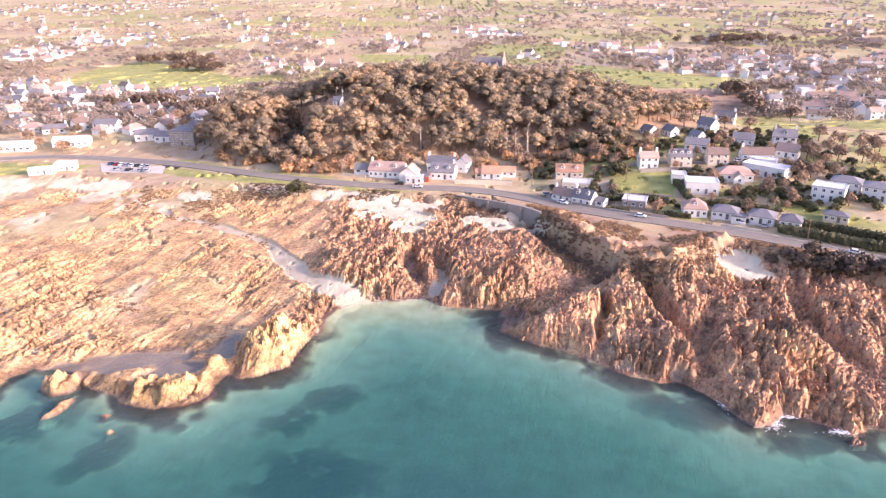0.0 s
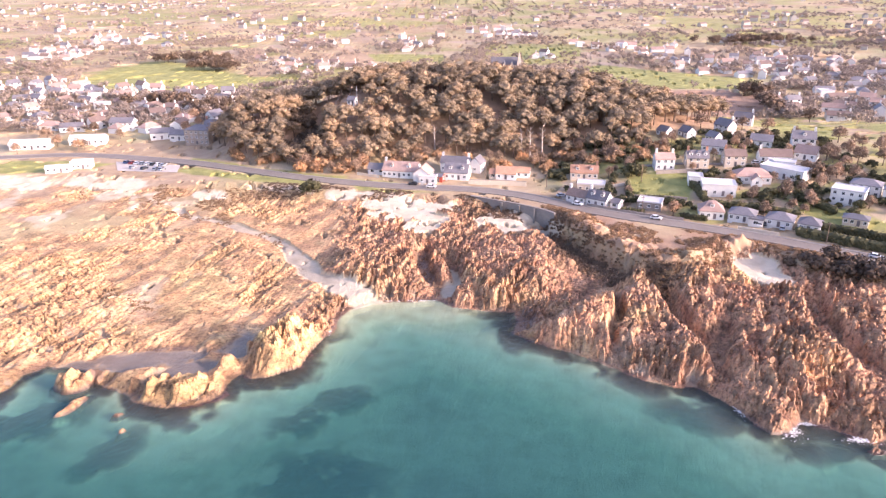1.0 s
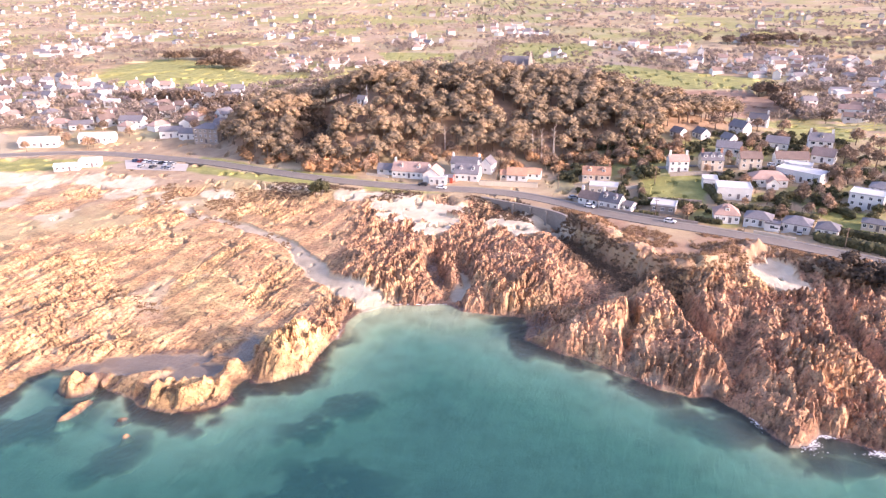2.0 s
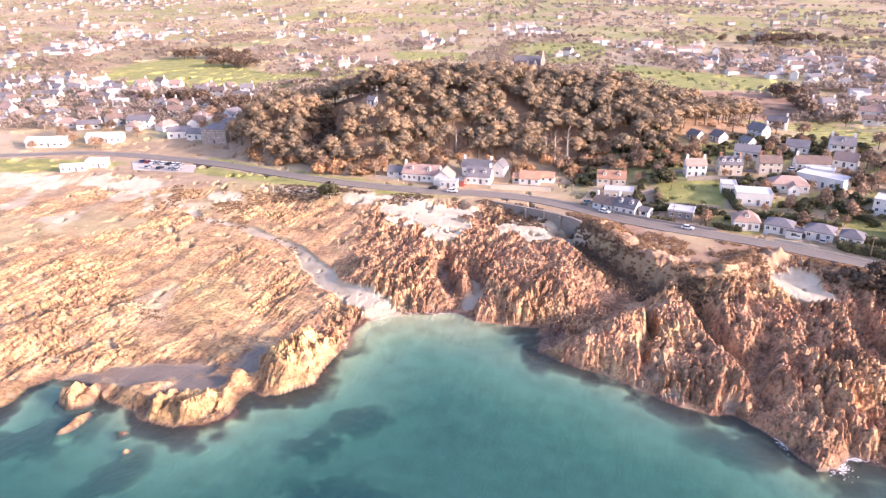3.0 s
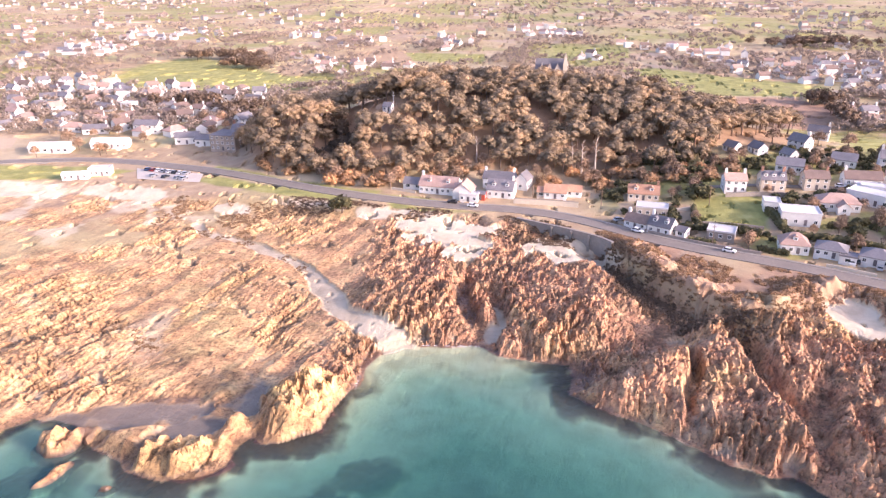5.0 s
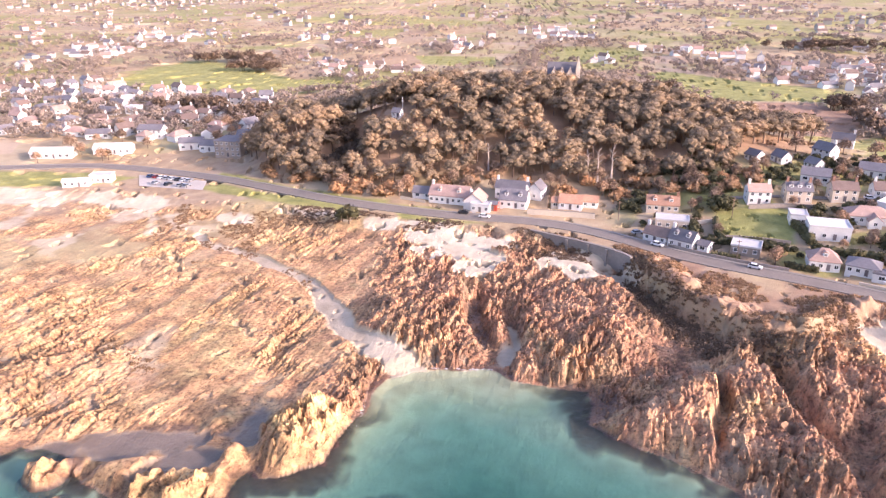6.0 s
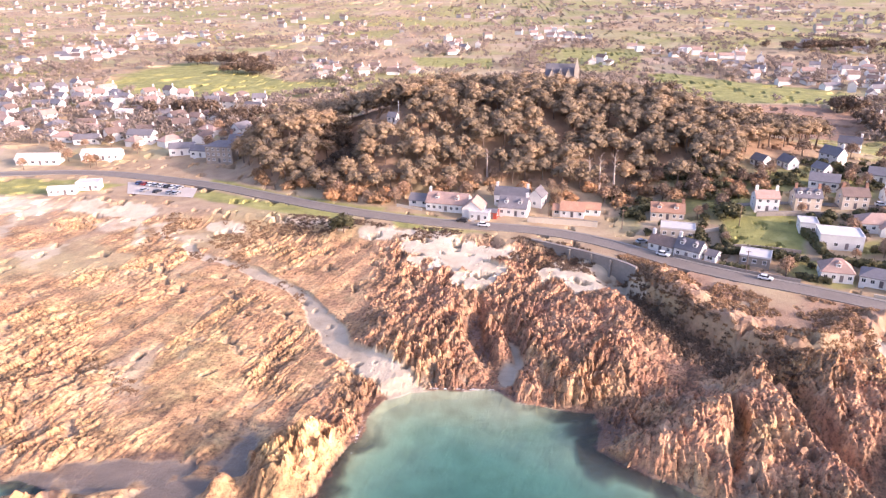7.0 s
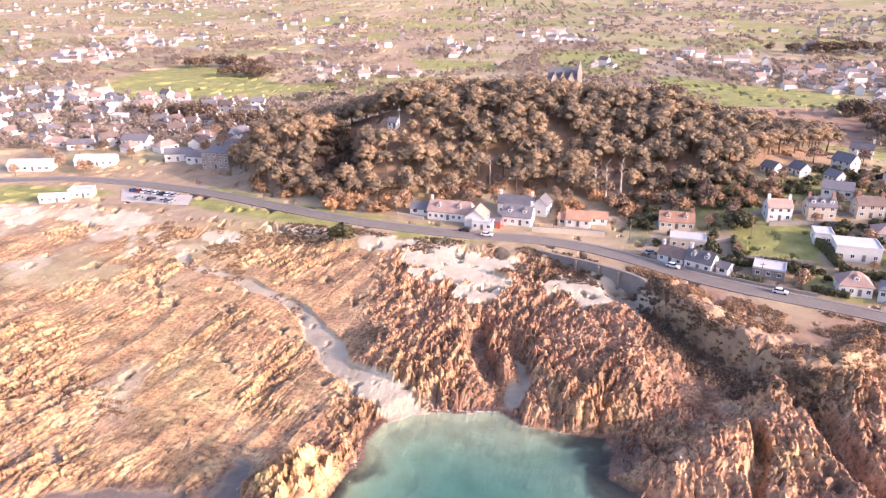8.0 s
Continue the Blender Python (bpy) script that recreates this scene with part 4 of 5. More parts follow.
house("cottage", "white-gabled cottage under the wood", 106, 338, -60, 6.5, 5.5, 2.8, 2.2)
house("cottage", "white-gabled slate cottage under the wood", 116.5, 337, -70, 7, 5.5, 3, 2.4)
house("cottage", "small white-gabled slate cottage", 127, 330, -66, 6.5, 5, 2.8, 2.2)
house("farmhouse", "tall white-gabled house with a slate roof", 137.5, 345, -60, 9, 6.5, 4.8, 3, stacks=(1,), floors=2)
house("farmhouse", "white house on the edge of the fields", 160, 378, -30, 10, 7, 5, 2.6, stacks=(1,), floors=2)
house("cottage", "low slate-roofed house among trees", 122, 316, -25, 11, 6.5, 3.2, 2.6)
house("cottage", "low slate-roofed house beside a lane", 146, 322, -30, 10, 6.5, 3.2, 2.6)
house("cottage", "dark slate roadside cottage with a white gable", 60.5, 266.2, -38, 9, 6.5, 3.4, 3.0, stacks=(-1,), dormers=2, across=3)
house("cottage", "low roadside cottage with a brown tiled roof", 53.4, 271.6, -38, 9, 6, 2.9, 2.4, roof=BROWNTILE, stacks=(-1,), across=3)
house("lean_to", "white lean-to against a cottage gable", 66.6, 262.6, -38, 3.6, 5, 2.6, 1.2, across=1, door=False, category="extension")
house("workshop", "long low building with a pale flat roof", 60.5, 283, -14, 12, 7, 3.4, 0, "flat", wall=CREAM, roof=FELT, across=4)
house("bungalow", "orange-roofed bungalow with two white dormers", 60.5, 299, -10, 12.5, 8, 3.0, 2.8, roof=TERRACOTTA, wall=CREAM, stacks=(1,), dormers=2, across=5)
house("ruined_store", "low granite roadside store with a pale flat roof", 79, 260.5, -24, 9.5, 7.5, 3.0, 0, "flat", wall=GRANITE, roof=FELT, across=3, door=False, category="store")
house("hotel", "white beach hotel with a long pink tiled roof", -19.5, 311, -14, 17, 10, 3.4, 3.4, roof=PINKTILE, across=7, stacks=(-1,), category="hotel", dormers=2)
house("hotel_wing", "white gabled front wing of the hotel", -9.6, 304.4, 76, 9, 8, 3.8, 3.2, roof=PINKTILE, across=2, door=False, category="hotel wing")
house("hotel_bar", "white flat front of the hotel", -7.5, 299.4, -14, 8, 3.6, 3.2, 0, "flat", roof=FELT, across=3, category="hotel front")
house("barn", "dark slate-roofed barn beside the hotel", -30.5, 314.5, -14, 9, 6, 2.6, 2.2, across=2, door=False, category="barn")
house("guest_house", "white house with a dark slate roof and dormers", 5.5, 306, -14, 11.5, 8.5, 3.6, 3.6, stacks=(1,), dormers=2, across=4)
house("guest_house", "white house behind, with a slate roof", 5, 315, -14, 14, 7, 4.6, 2.6, across=5, floors=1, stacks=(-1, 1))
house("red_garage", "small garage with a red door", -2.6, 301.6, -14, 3.8, 4.5, 2.8, 0.8, "gable", wall=REDPAINT, across=1, door=True, category="garage")
house("cottage", "narrow white house gable-on to the road", 14.6, 314, 68, 7.5, 6, 4.4, 3.0, roof=SLATE, floors=1, across=2)
house("bungalow", "white bungalow with a terracotta roof", 27.2, 304, -12, 9.5, 7, 2.9, 2.6, roof=TERRACOTTA, across=3)
house("bungalow_wing", "terracotta-roofed wing of a bungalow", 34.5, 305, -12, 6.5, 5.5, 2.7, 1.9, roof=TERRACOTTA, across=2, door=False, category="wing")
house("bungalow_wing", "cream wing of a bungalow", 21.6, 305, -12, 3.5, 5.5, 2.6, 1.6, wall=CREAM, roof=TERRACOTTA, across=1, door=False, category="wing")
house("watch_house", "small whitewashed watch house on the wooded summit", -47, 364, -20, 4.5, 4, 2.8, 1.8, across=2, category="watch house", group="")
# granite grey on these pale walls stands in for the hill's shadow
house("beach_hotel", "three-storey hotel with walls greyed for the hill's shadow", -132, 379, -10, 15, 11, 8.5, 2.4, "hip", wall=GRANITE, across=5, floors=3, category="hotel", group="houses below the hill")
house("beach_hotel", "slate-roofed terrace with walls greyed for the hill's shadow", -127, 392, -10, 13, 8, 6, 3, wall=GRANITE, across=4, floors=2, stacks=(-1, 1), category="hotel", group="houses below the hill")
house("cottage", "white-gabled house below the wooded hill", -138, 424, 60, 10, 7, 5, 3.2, floors=2, group="houses below the hill")
house("cottage", "white house at the edge of the bay", -146, 388, -8, 12, 7, 3.5, 2.4, group="houses below the hill")
house("cottage", "white house at the head of the bay", -158, 392, 10, 13, 7, 4.0, 2.4, group="houses below the hill")
house("kiosk", "white flat-roofed beach kiosk on the dune", -178, 338, 8, 10, 6, 3.6, 0, "flat", roof=FELT, across=4, group="beach buildings", category="kiosk")
house("kiosk", "white beach shelter with a low roof", -186, 331, 12, 12, 5, 2.8, 1.0, roof=FELT, across=4, group="beach buildings", category="shelter")
house("bungalow", "long white bungalow behind the bay", -224, 377, 4, 22, 8, 3.2, 2.2, roof=FELT, across=6, group="houses below the hill")
house("bungalow", "long white bungalow with a pale roof", -197, 386, 6, 20, 8, 3.2, 2.2, roof=FELT, across=6, group="houses below the hill")
house("guest_house", "white two-storey guest house inland of the bay", -188, 412, -4, 15, 8, 5.4, 2.4, across=5, floors=2, group="houses below the hill")

# flagstaff on the summit
pole = thing("flagstaff", pose(-44.5, 364, float(land_z(np.array([-44.5]), np.array([364.0]))[0])), "tall white flagstaff beside the watch house", "flagstaff")
part("pole", limb(bmesh.new(), (0, 0, -0.5), (0, 0, 9), 0.13, 0.07, 8), FRAME, pole)
part("yard", limb(bmesh.new(), (-0.8, 0, 7), (0.8, 0, 7), 0.07, 0.07, 6), FRAME, pole)

# chapel beyond the wood
chapel_z = float(land_z(np.array([50.0]), np.array([600.0]))[0])
chapel = thing("chapel", pose(50, 600, chapel_z, 0, 0, -8), "grey stone chapel with steep gables and a small spire", "chapel")
part("wall", walls_bm(22, 10, 7, 8, "gable"), GRANITE, chapel)
part("roof", roof_bm(22, 10, 7, 8, "gable"), SLATE, chapel)
for sx in (-6, 0, 6):
    gab = walls_bm(5, 5, 6, 6, "gable")
    part("gable_wing", gab, CREAM, chapel, "pale pointed gable", pose(sx, -5.6, 0, 0, 0, 90))
    part("wing_roof", roof_bm(5, 5, 6, 6, "gable"), SLATE, chapel, m=pose(sx, -5.6, 0.05, 0, 0, 90))
spire = boxed(-1.6, -1.6, -1, 1.6, 1.6, 11)
bmesh.ops.create_cone(spire, segments=4, cap_ends=True, radius1=2.4, radius2=0.1, depth=9, matrix=pose(0, 0, 15.5, 0, 0, 45))
part("spire", spire, CREAM, chapel, m=pose(12, -4, 0))

# garden and roadside walls
wall_run("garden_wall", "tall cream wall in front of the bungalows", spline([(6, 299), (10, 296.6), (20, 294.8), (30, 293), (38.5, 290.5), (42, 288)], 3), 0.4, 2.1, CREAM, PAVING)
wall_run("garden_wall", "low pale wall round the hotel lawn", spline([(-46, 313), (-40, 312), (-33, 309), (-27, 306.5), (-24, 305)], 3), 0.35, 1.1, CREAM)
wall_run("garden_wall", "pale stone wall along the lane", spline([(64, 284), (67, 283), (72, 283), (77, 284), (80, 285)], 3), 0.4, 1.3, CREAM)
wall_run("garden_wall", "stone terrace wall below the houses", spline([(86, 293), (90, 293), (105, 292), (118, 289), (128, 287)], 3), 0.5, 1.6, GRANITE, PAVING)
wall_run("garden_wall", "roadside wall of mixed granite", spline([(44, 279), (47, 275.5), (58, 264.3), (72, 254.6), (90, 245.6), (96, 242.5)], 3), 0.4, 1.0, GRANITE)
wall_run("garden_wall", "pale roadside wall of the bungalows", spline([(99, 240), (104, 237.6), (108, 235.2), (118, 228.5), (126, 222)], 3), 0.35, 1.0, CREAM)
wall_run("garden_wall", "wall between the lawn and the lower gardens", spline([(70, 268), (75, 270), (85, 267.5), (97, 263), (104, 260.5)], 3), 0.35, 1.4, GRANITE)


# ---- vehicles ----
def car_at(x, y, turn, paint, label, group, z=None):
    base = (float(land_z(np.array([x]), np.array([y]))[0]) if z is None else z) + 0.17
    top = thing("car", pose(x, y, base, 0, 0, turn), label, "car", group)
    if "body" not in CARS:
        bm = prism(bmesh.new(), [(-2.1, 0.3), (2.1, 0.3), (2.15, 0.62), (1.95, 0.86), (0.95, 0.95), (-2.0, 0.98), (-2.15, 0.7)], -0.86, 0.86)
        bmesh.ops.rotate(bm, verts=bm.verts, cent=(0, 0, 0), matrix=Matrix.Rotation(radians(-90), 3, "Z"))
        bmesh.ops.bevel(bm, geom=list(bm.edges), offset=0.06, segments=1, affect="EDGES")
        CARS["body"] = bm_mesh("body", bm, None)
        bm = prism(bmesh.new(), [(-1.85, 0.95), (0.95, 0.92), (0.3, 1.42), (-1.35, 1.46)], -0.74, 0.74)
        bmesh.ops.rotate(bm, verts=bm.verts, cent=(0, 0, 0), matrix=Matrix.Rotation(radians(-90), 3, "Z"))
        CARS["cabin"] = bm_mesh("cabin", bm, GLASS)
        bm = prism(bmesh.new(), [(-1.4, 1.44), (0.34, 1.41), (0.2, 1.49), (-1.3, 1.52)], -0.72, 0.72)
        bmesh.ops.rotate(bm, verts=bm.verts, cent=(0, 0, 0), matrix=Matrix.Rotation(radians(-90), 3, "Z"))
        CARS["roof"] = bm_mesh("roof_panel", bm, None)
        bm = bmesh.new()
        bmesh.ops.create_cone(bm, segments=12, cap_ends=True, radius1=0.32, radius2=0.32, depth=0.2, matrix=pose(0, 0, 0, 90, 0, 0))
        CARS["wheel"] = bm_mesh("wheel", bm, RUBBER)
    for key, nm in (("body", "body"), ("cabin", "cabin_glass"), ("roof", "roof_panel")):
        o = new(nm, CARS[key])
        if key != "cabin":
            if not o.data.materials:
                o.data.materials.append(paint)
            o.material_slots[0].link = "OBJECT"
            o.material_slots[0].material = paint
        o.parent = top
    for sx in (-1.3, 1.3):
        for sy in (-0.78, 0.78):
            o = new("wheel", CARS["wheel"])
            o.parent, o.matrix_basis = top, pose(sx, sy, 0.32)
    return top


def bm_mesh(name, bm, material):
    bmesh.ops.recalc_face_normals(bm, faces=bm.faces)
    mesh = bpy.data.meshes.new(name)
    bm.to_mesh(mesh)
    bm.free()
    if material:
        mesh.materials.append(material)
    return mesh


CARS = {}
PAINTS = [(plain("car_white", (0.75, 0.75, 0.74), 0.3, 0.05, 0.5, 0), "white"), (plain("car_silver", (0.42, 0.43, 0.45), 0.3, 0.05, 0.5, 0, metal=0.5), "silver"),
          (plain("car_black", (0.03, 0.03, 0.035), 0.3, 0.1, 0.5, 0), "black"), (plain("car_blue", (0.04, 0.07, 0.16), 0.3, 0.1, 0.5, 0), "dark blue"), (plain("car_red", (0.30, 0.03, 0.03), 0.3, 0.1, 0.5, 0), "dark red")]
rng = random.Random(5)
for row, n in (((-159, 345, -138, 338), 8), ((-152, 334.5, -136, 330), 6)):
    for i in range(n):
        if rng.random() < 0.12:
            continue
        f = i / (n - 1)
        paint, word = PAINTS[rng.choice([0, 1, 2, 2, 3, 3, 4])]
        car_at(row[0] + (row[2] - row[0]) * f, row[1] + (row[3] - row[1]) * f, 72 + rng.uniform(-3, 3), paint, word + " car standing in the beach car park", "parked cars")
for x, y, turn, k in ((52, 266, -38, 0), (112.2, 238.6, 60, 0), (118.4, 234.3, 60, 1), (114, 239, 60, 2), (-6, 291.6, -14, 0), (-14, 296, 166, 2), (78, 248.3, -28, 0), (137, 209, -38, 0), (134, 297, -20, 0), (47.5, 277, 20, 1)):
    car_at(x, y, turn, PAINTS[k][0], PAINTS[k][1] + " car by the coast road", "cars by the road")

post = thing("marker_post", pose(102, 219.5, float(land_z(np.array([102.0]), np.array([219.5]))[0])), "dark timber marker post on the turf above the cove", "post")
part("shaft", limb(bmesh.new(), (0, 0, -0.5), (0, 0, 1.7), 0.2, 0.16, 8), WOOD, post)
part("cap", limb(bmesh.new(), (0, 0, 1.7), (0, 0, 1.95), 0.26, 0.12, 8), WOOD, post)


def street_pole(x, y, h):
    top = thing("utility_pole", pose(x, y, float(land_z(np.array([x]), np.array([y]))[0])), "weathered timber utility pole beside the road", "utility pole", "poles along the road")
    part("pole", limb(bmesh.new(), (0, 0, -1), (0, 0, h), 0.16, 0.1, 8), WOOD, top)
    part("crossarm", boxed(-0.8, -0.06, h - 0.7, 0.8, 0.06, h - 0.55), WOOD, top)


for p in ((17.5, 297), (74, 253.6), (128, 222.5), (43, 290), (82, 286)):
    street_pole(*p, 7.5)
# ---- the pine wood on the hill ----
rng = random.Random(11)


def clear_of(x, y, spots, r):
    return all((x - a) ** 2 + (y - b) ** 2 > r * r for a, b in spots)


WOOD_EDGE = [(-122, 370), (-106, 350), (-80, 330), (-52, 324), (-30, 322), (-10, 330), (14, 330), (34, 322), (52, 328), (76, 322), (94, 326), (98, 346), (112, 356), (132, 366), (150, 384), (146, 410), (110, 424), (60, 436), (0, 440), (-50, 432), (-86, 420), (-112, 398)]
GLADES = [(38, 320, 9), (44, 321, 8), (-6, 331, 8), (-47, 363, 9), (-71, 346, 10), (-71, 358, 11), (-69, 370, 10), (-58, 372, 8), (-49, 356, 9), (45, 336, 8), (70, 334, 9), (24, 362, 7), (52, 372, 7)]
spots = []
tries = 0
while len(spots) < 470 and tries < 9000:
    tries += 1
    x, y = rng.uniform(-124, 152), rng.uniform(318, 442)
    if not clear_of(x, y, spots, 5.6) or any((x - a) ** 2 + (y - b) ** 2 < r * r for a, b, r in GLADES):
        continue
    if signed(np.array([x]), np.array([y]), WOOD_EDGE)[0] < 0 or (y > 424 and x > 20):
        continue
    spots.append((x, y))
spots.sort(key=lambda p: p[1])
for x, y in spots[:298]:
    front = y < 338
    tree("pine", x, y, rng.uniform(0.62, 0.98) * (0.85 if front else 1.0), rng, "dense dark pine on the wooded hill", "pine tree", "pines on the hill")
for x, y, s in ((-4.9, 336, 0.85), (40, 326, 1.05), (45.5, 326, 1.15), (36.5, 327, 0.95)):
    tree("snag", x, y, s, rng, "tall bleached dead pine at the wood's edge", "dead tree", "dead pines")

# scrub at the foot of the hill and on the bluffs
taken = []
HOUSES = [o for o in scene.objects if o.parent is None and o.type == "EMPTY" and o.get("category", "") not in ("pine tree", "wall", "car", "dead tree", "sea wall")]
for n, (x0, x1, y0, y1), kind, size, label, group in (
        (46, (-75, 100, 308, 332), "scrub", (0.8, 1.7), "rusty winter scrub at the foot of the wood", "scrub under the wood"),
        (34, (-120, -50, 322, 352), "scrub", (0.9, 1.9), "olive and rust scrub beside the road", "scrub beside the road"),
        (30, (-75, 95, 312, 336), "bare", (0.55, 0.9), "leafless tree at the foot of the wood", "bare trees under the wood"),
        (54, (66, 170, 246, 335), "bare", (0.4, 0.75), "leafless tree in a garden", "garden trees"),
        (215, (45, 178, 240, 345), "bush", (0.5, 1.2), "dark evergreen garden shrub", "garden shrubs"),
        (26, (128, 200, 268, 360), "bare", (0.6, 0.95), "leafless tree among the gardens", "garden trees"),
        (24, (-230, -120, 366, 440), "bare", (0.6, 1.0), "leafless tree behind the bay", "trees behind the bay")):
    made = 0
    for _ in range(4000):
        if made >= n:
            break
        x, y = rng.uniform(x0, x1), rng.uniform(y0, y1)
        line = np.interp(x, [p[0] for p in ROAD], [p[1] for p in ROAD])
        near_house = any((o.location.x - x) ** 2 + (o.location.y - y) ** 2 < 46 for o in HOUSES)
        if y < line + 9 or near_house or not clear_of(x, y, taken, 2.4) or distance(np.array([x]), np.array([y]), lane, False)[0][0] < 3.5:
            continue
        if 74 < x < 104 and 264 < y < 298 or any(signed(np.array([x]), np.array([y]), c)[0] > -1 for _, c in FIELDS[3:5]):
            continue
        taken.append((x, y))
        made += 1
        tree(kind, x, y, rng.uniform(*size), rng, label, "bush" if kind in ("scrub", "bush") else "tree", group)
tree("bush", -56.5, 288, 1.75, rng, "large dark rounded bush on the dune edge", "bush", "")
tree("bush", -59, 288.4, 1.3, rng, "dark rounded bush on the dune edge", "bush", "")
for x, y, s in ((113, 205, 1.3), (116, 201, 1.6), (119, 203, 1.5), (121, 197, 1.8), (125, 199, 1.5), (127, 193, 1.9), (131, 195, 1.6), (134, 189, 1.8), (110, 209, 1.0), (138, 187, 1.7)):
    tree("thorn", x, y, s, rng, "dark leafless thorn bush on the bluff edge", "bush", "thorn bushes on the bluff", z=ground(x, y) - 0.3)
# dark bushes added to imitate the shadow lying in the hill's hollow
for _ in range(30):
    x, y = rng.uniform(-82, -58), rng.uniform(336, 382)
    tree("thorn", x, y, rng.uniform(1.2, 2.0), rng, "dark scrub standing in for shade in the hill's hollow", "bush", "scrub in the hollow")
tree("bush", 79.5, 293, 1.9, rng, "large olive round shrub by the lawn", "bush", "garden shrubs")
tree("bush", 83, 294, 1.5, rng, "olive round shrub by the lawn", "bush", "garden shrubs")
tree("bare", 129.5, 259.5, 0.85, rng, "spreading leafless tree with russet twigs", "tree", "garden trees")


def hedge(line, width, height, material, name, label, step=0.8):
    """A clipped or grown hedge along a line: lumps with sprays over them, one mesh."""
    verts, faces = [], []
    r = random.Random(len(line) * 7 + int(line[0][0]))
    for x, y in spline(line, step):
        z = float(land_z(np.array([x]), np.array([y]))[0])
        for lvl in (0.3, 0.75):
            c = (x + r.uniform(-0.3, 0.3), y + r.uniform(-0.3, 0.3), z + height * lvl)
            jitter_ball(verts, faces, c, width * 0.55, r, 0.9)
            sprays(verts, faces, c, width * 0.62, 12, 0.3, r, 0.9)
    ob = new(name, raw(name, verts, faces, material))
    return tagged(ob, label, "hedge", "hedges")


hedge([(118, 232), (122, 229.5), (128, 225), (136, 218.5), (146, 211), (158, 201), (170, 192), (180, 184)], 3.0, 2.6, SHRUB, "hedge", "thick dark hedge along the road", 1.2)
hedge([(126, 236), (130, 233), (137, 228), (146, 221), (156, 213), (166, 205)], 2.4, 2.4, SHRUB, "hedge", "dark hedge inland of the road", 1.2)
hedge([(72, 262), (74, 266), (73.5, 274), (76, 284), (78, 290)], 1.6, 2.2, SHRUB, "hedge", "dark garden hedge beside the lawn")
hedge([(98, 262), (100.5, 264), (101, 272), (100, 278), (98, 282)], 2.4, 2.4, SHRUB, "hedge", "dark hedge in front of the white villa")
hedge([(64, 258.5), (68, 258), (72, 256.6), (76, 254.8), (80, 253)], 1.4, 1.4, SHRUB, "hedge", "low hedge by the roadside wall")
hedge([(84, 251.5), (88, 250), (92, 247.5), (96, 245.6), (99, 244)], 1.6, 1.5, SHRUB, "hedge", "low hedge along the roadside gardens")
hedge([(60, 274), (64, 271), (72, 266.5), (82, 266), (92, 260), (97, 256)], 2.0, 2.0, SHRUB, "hedge", "dark hedge behind the roadside cottages", 1.0)
hedge([(100, 258), (104, 257), (112, 253), (120, 249), (128, 243), (132, 240)], 2.2, 2.2, SHRUB, "hedge", "dark hedge behind the roadside bungalows", 1.0)
hedge([(112, 264), (116, 264), (122, 263), (130, 266), (134, 268)], 1.8, 2.0, SHRUB, "hedge", "dark hedge below the pink-roofed bungalow", 1.0)
hedge([(128, 292), (132, 290), (138, 289), (146, 292), (150, 292)], 1.8, 1.8, SHRUB, "hedge", "dark hedge in front of the long bungalow", 1.0)
hedge([(150, 306), (154, 309), (160, 308), (168, 306), (172, 304)], 2.2, 2.4, SHRUB, "hedge", "dark hedge round the farmhouse garden", 1.0)
hedge([(132, 262), (134, 258), (138, 250), (142, 244), (146, 240)], 2.0, 2.4, SHRUB, "hedge", "dark hedge between the gardens")
hedge([(44, 297), (48, 302), (56, 306), (68, 306), (78, 304)], 2.4, 2.6, SHRUB, "hedge", "dark hedge behind the orange-roofed bungalow", 1.0)


# ---- far country: hedgerows, copses and houses out to the horizon ----
def template(seed, h, s, lumps, sprig):
    r = random.Random(seed)
    v, f = [], []
    for i in range(lumps):
        a = i * 2.4
        c = (math.cos(a) * s * 0.55, math.sin(a) * s * 0.55, h * r.uniform(0.45, 0.75))
        jitter_ball(v, f, c, s * 0.34, r, 0.85)
        sprays(v, f, c, s * 0.6, sprig, s * 0.17, r, 0.9)
    k = len(v)
    v += [(-0.2, 0, -1), (0.2, 0, -1), (0.15, 0, h * 0.5), (-0.15, 0, h * 0.5)]
    f.append((k, k + 1, k + 2, k + 3))
    tri = []
    for q in f:
        tri += [(q[0], q[1], q[2])] + ([(q[0], q[2], q[3])] if len(q) == 4 else [])
    return np.array(v), np.array(tri)


def scattered(name, label, category, templates, places, material):
    """One mesh of many rough copies: places are x, y, z, turn, scale."""
    vs, fs, k = [], [], 0
    for i, (x, y, z, a, s) in enumerate(places):
        v, f = templates[i % len(templates)]
        c, n = math.cos(a) * s, math.sin(a) * s
        vs.append(np.stack([x + v[:, 0] * c - v[:, 1] * n, y + v[:, 0] * n + v[:, 1] * c, z + v[:, 2] * s], 1))
        fs.append(f + k)
        k += len(v)
    v, f = np.concatenate(vs).astype(np.float32), np.concatenate(fs).astype(np.int32)
    mesh = bpy.data.meshes.new(name)
    mesh.vertices.add(len(v))
    mesh.vertices.foreach_set("co", v.ravel())
    mesh.loops.add(f.size)
    mesh.loops.foreach_set("vertex_index", f.ravel())
    mesh.polygons.add(len(f))
    mesh.polygons.foreach_set("loop_start", np.arange(0, f.size, 3, dtype=np.int32))
    mesh.update(calc_edges=True)
    mesh.polygons.foreach_set("use_smooth", np.zeros(len(f), bool))
    mesh.materials.append(material)
    return tagged(new(name, mesh), label, category, kind="stuff")


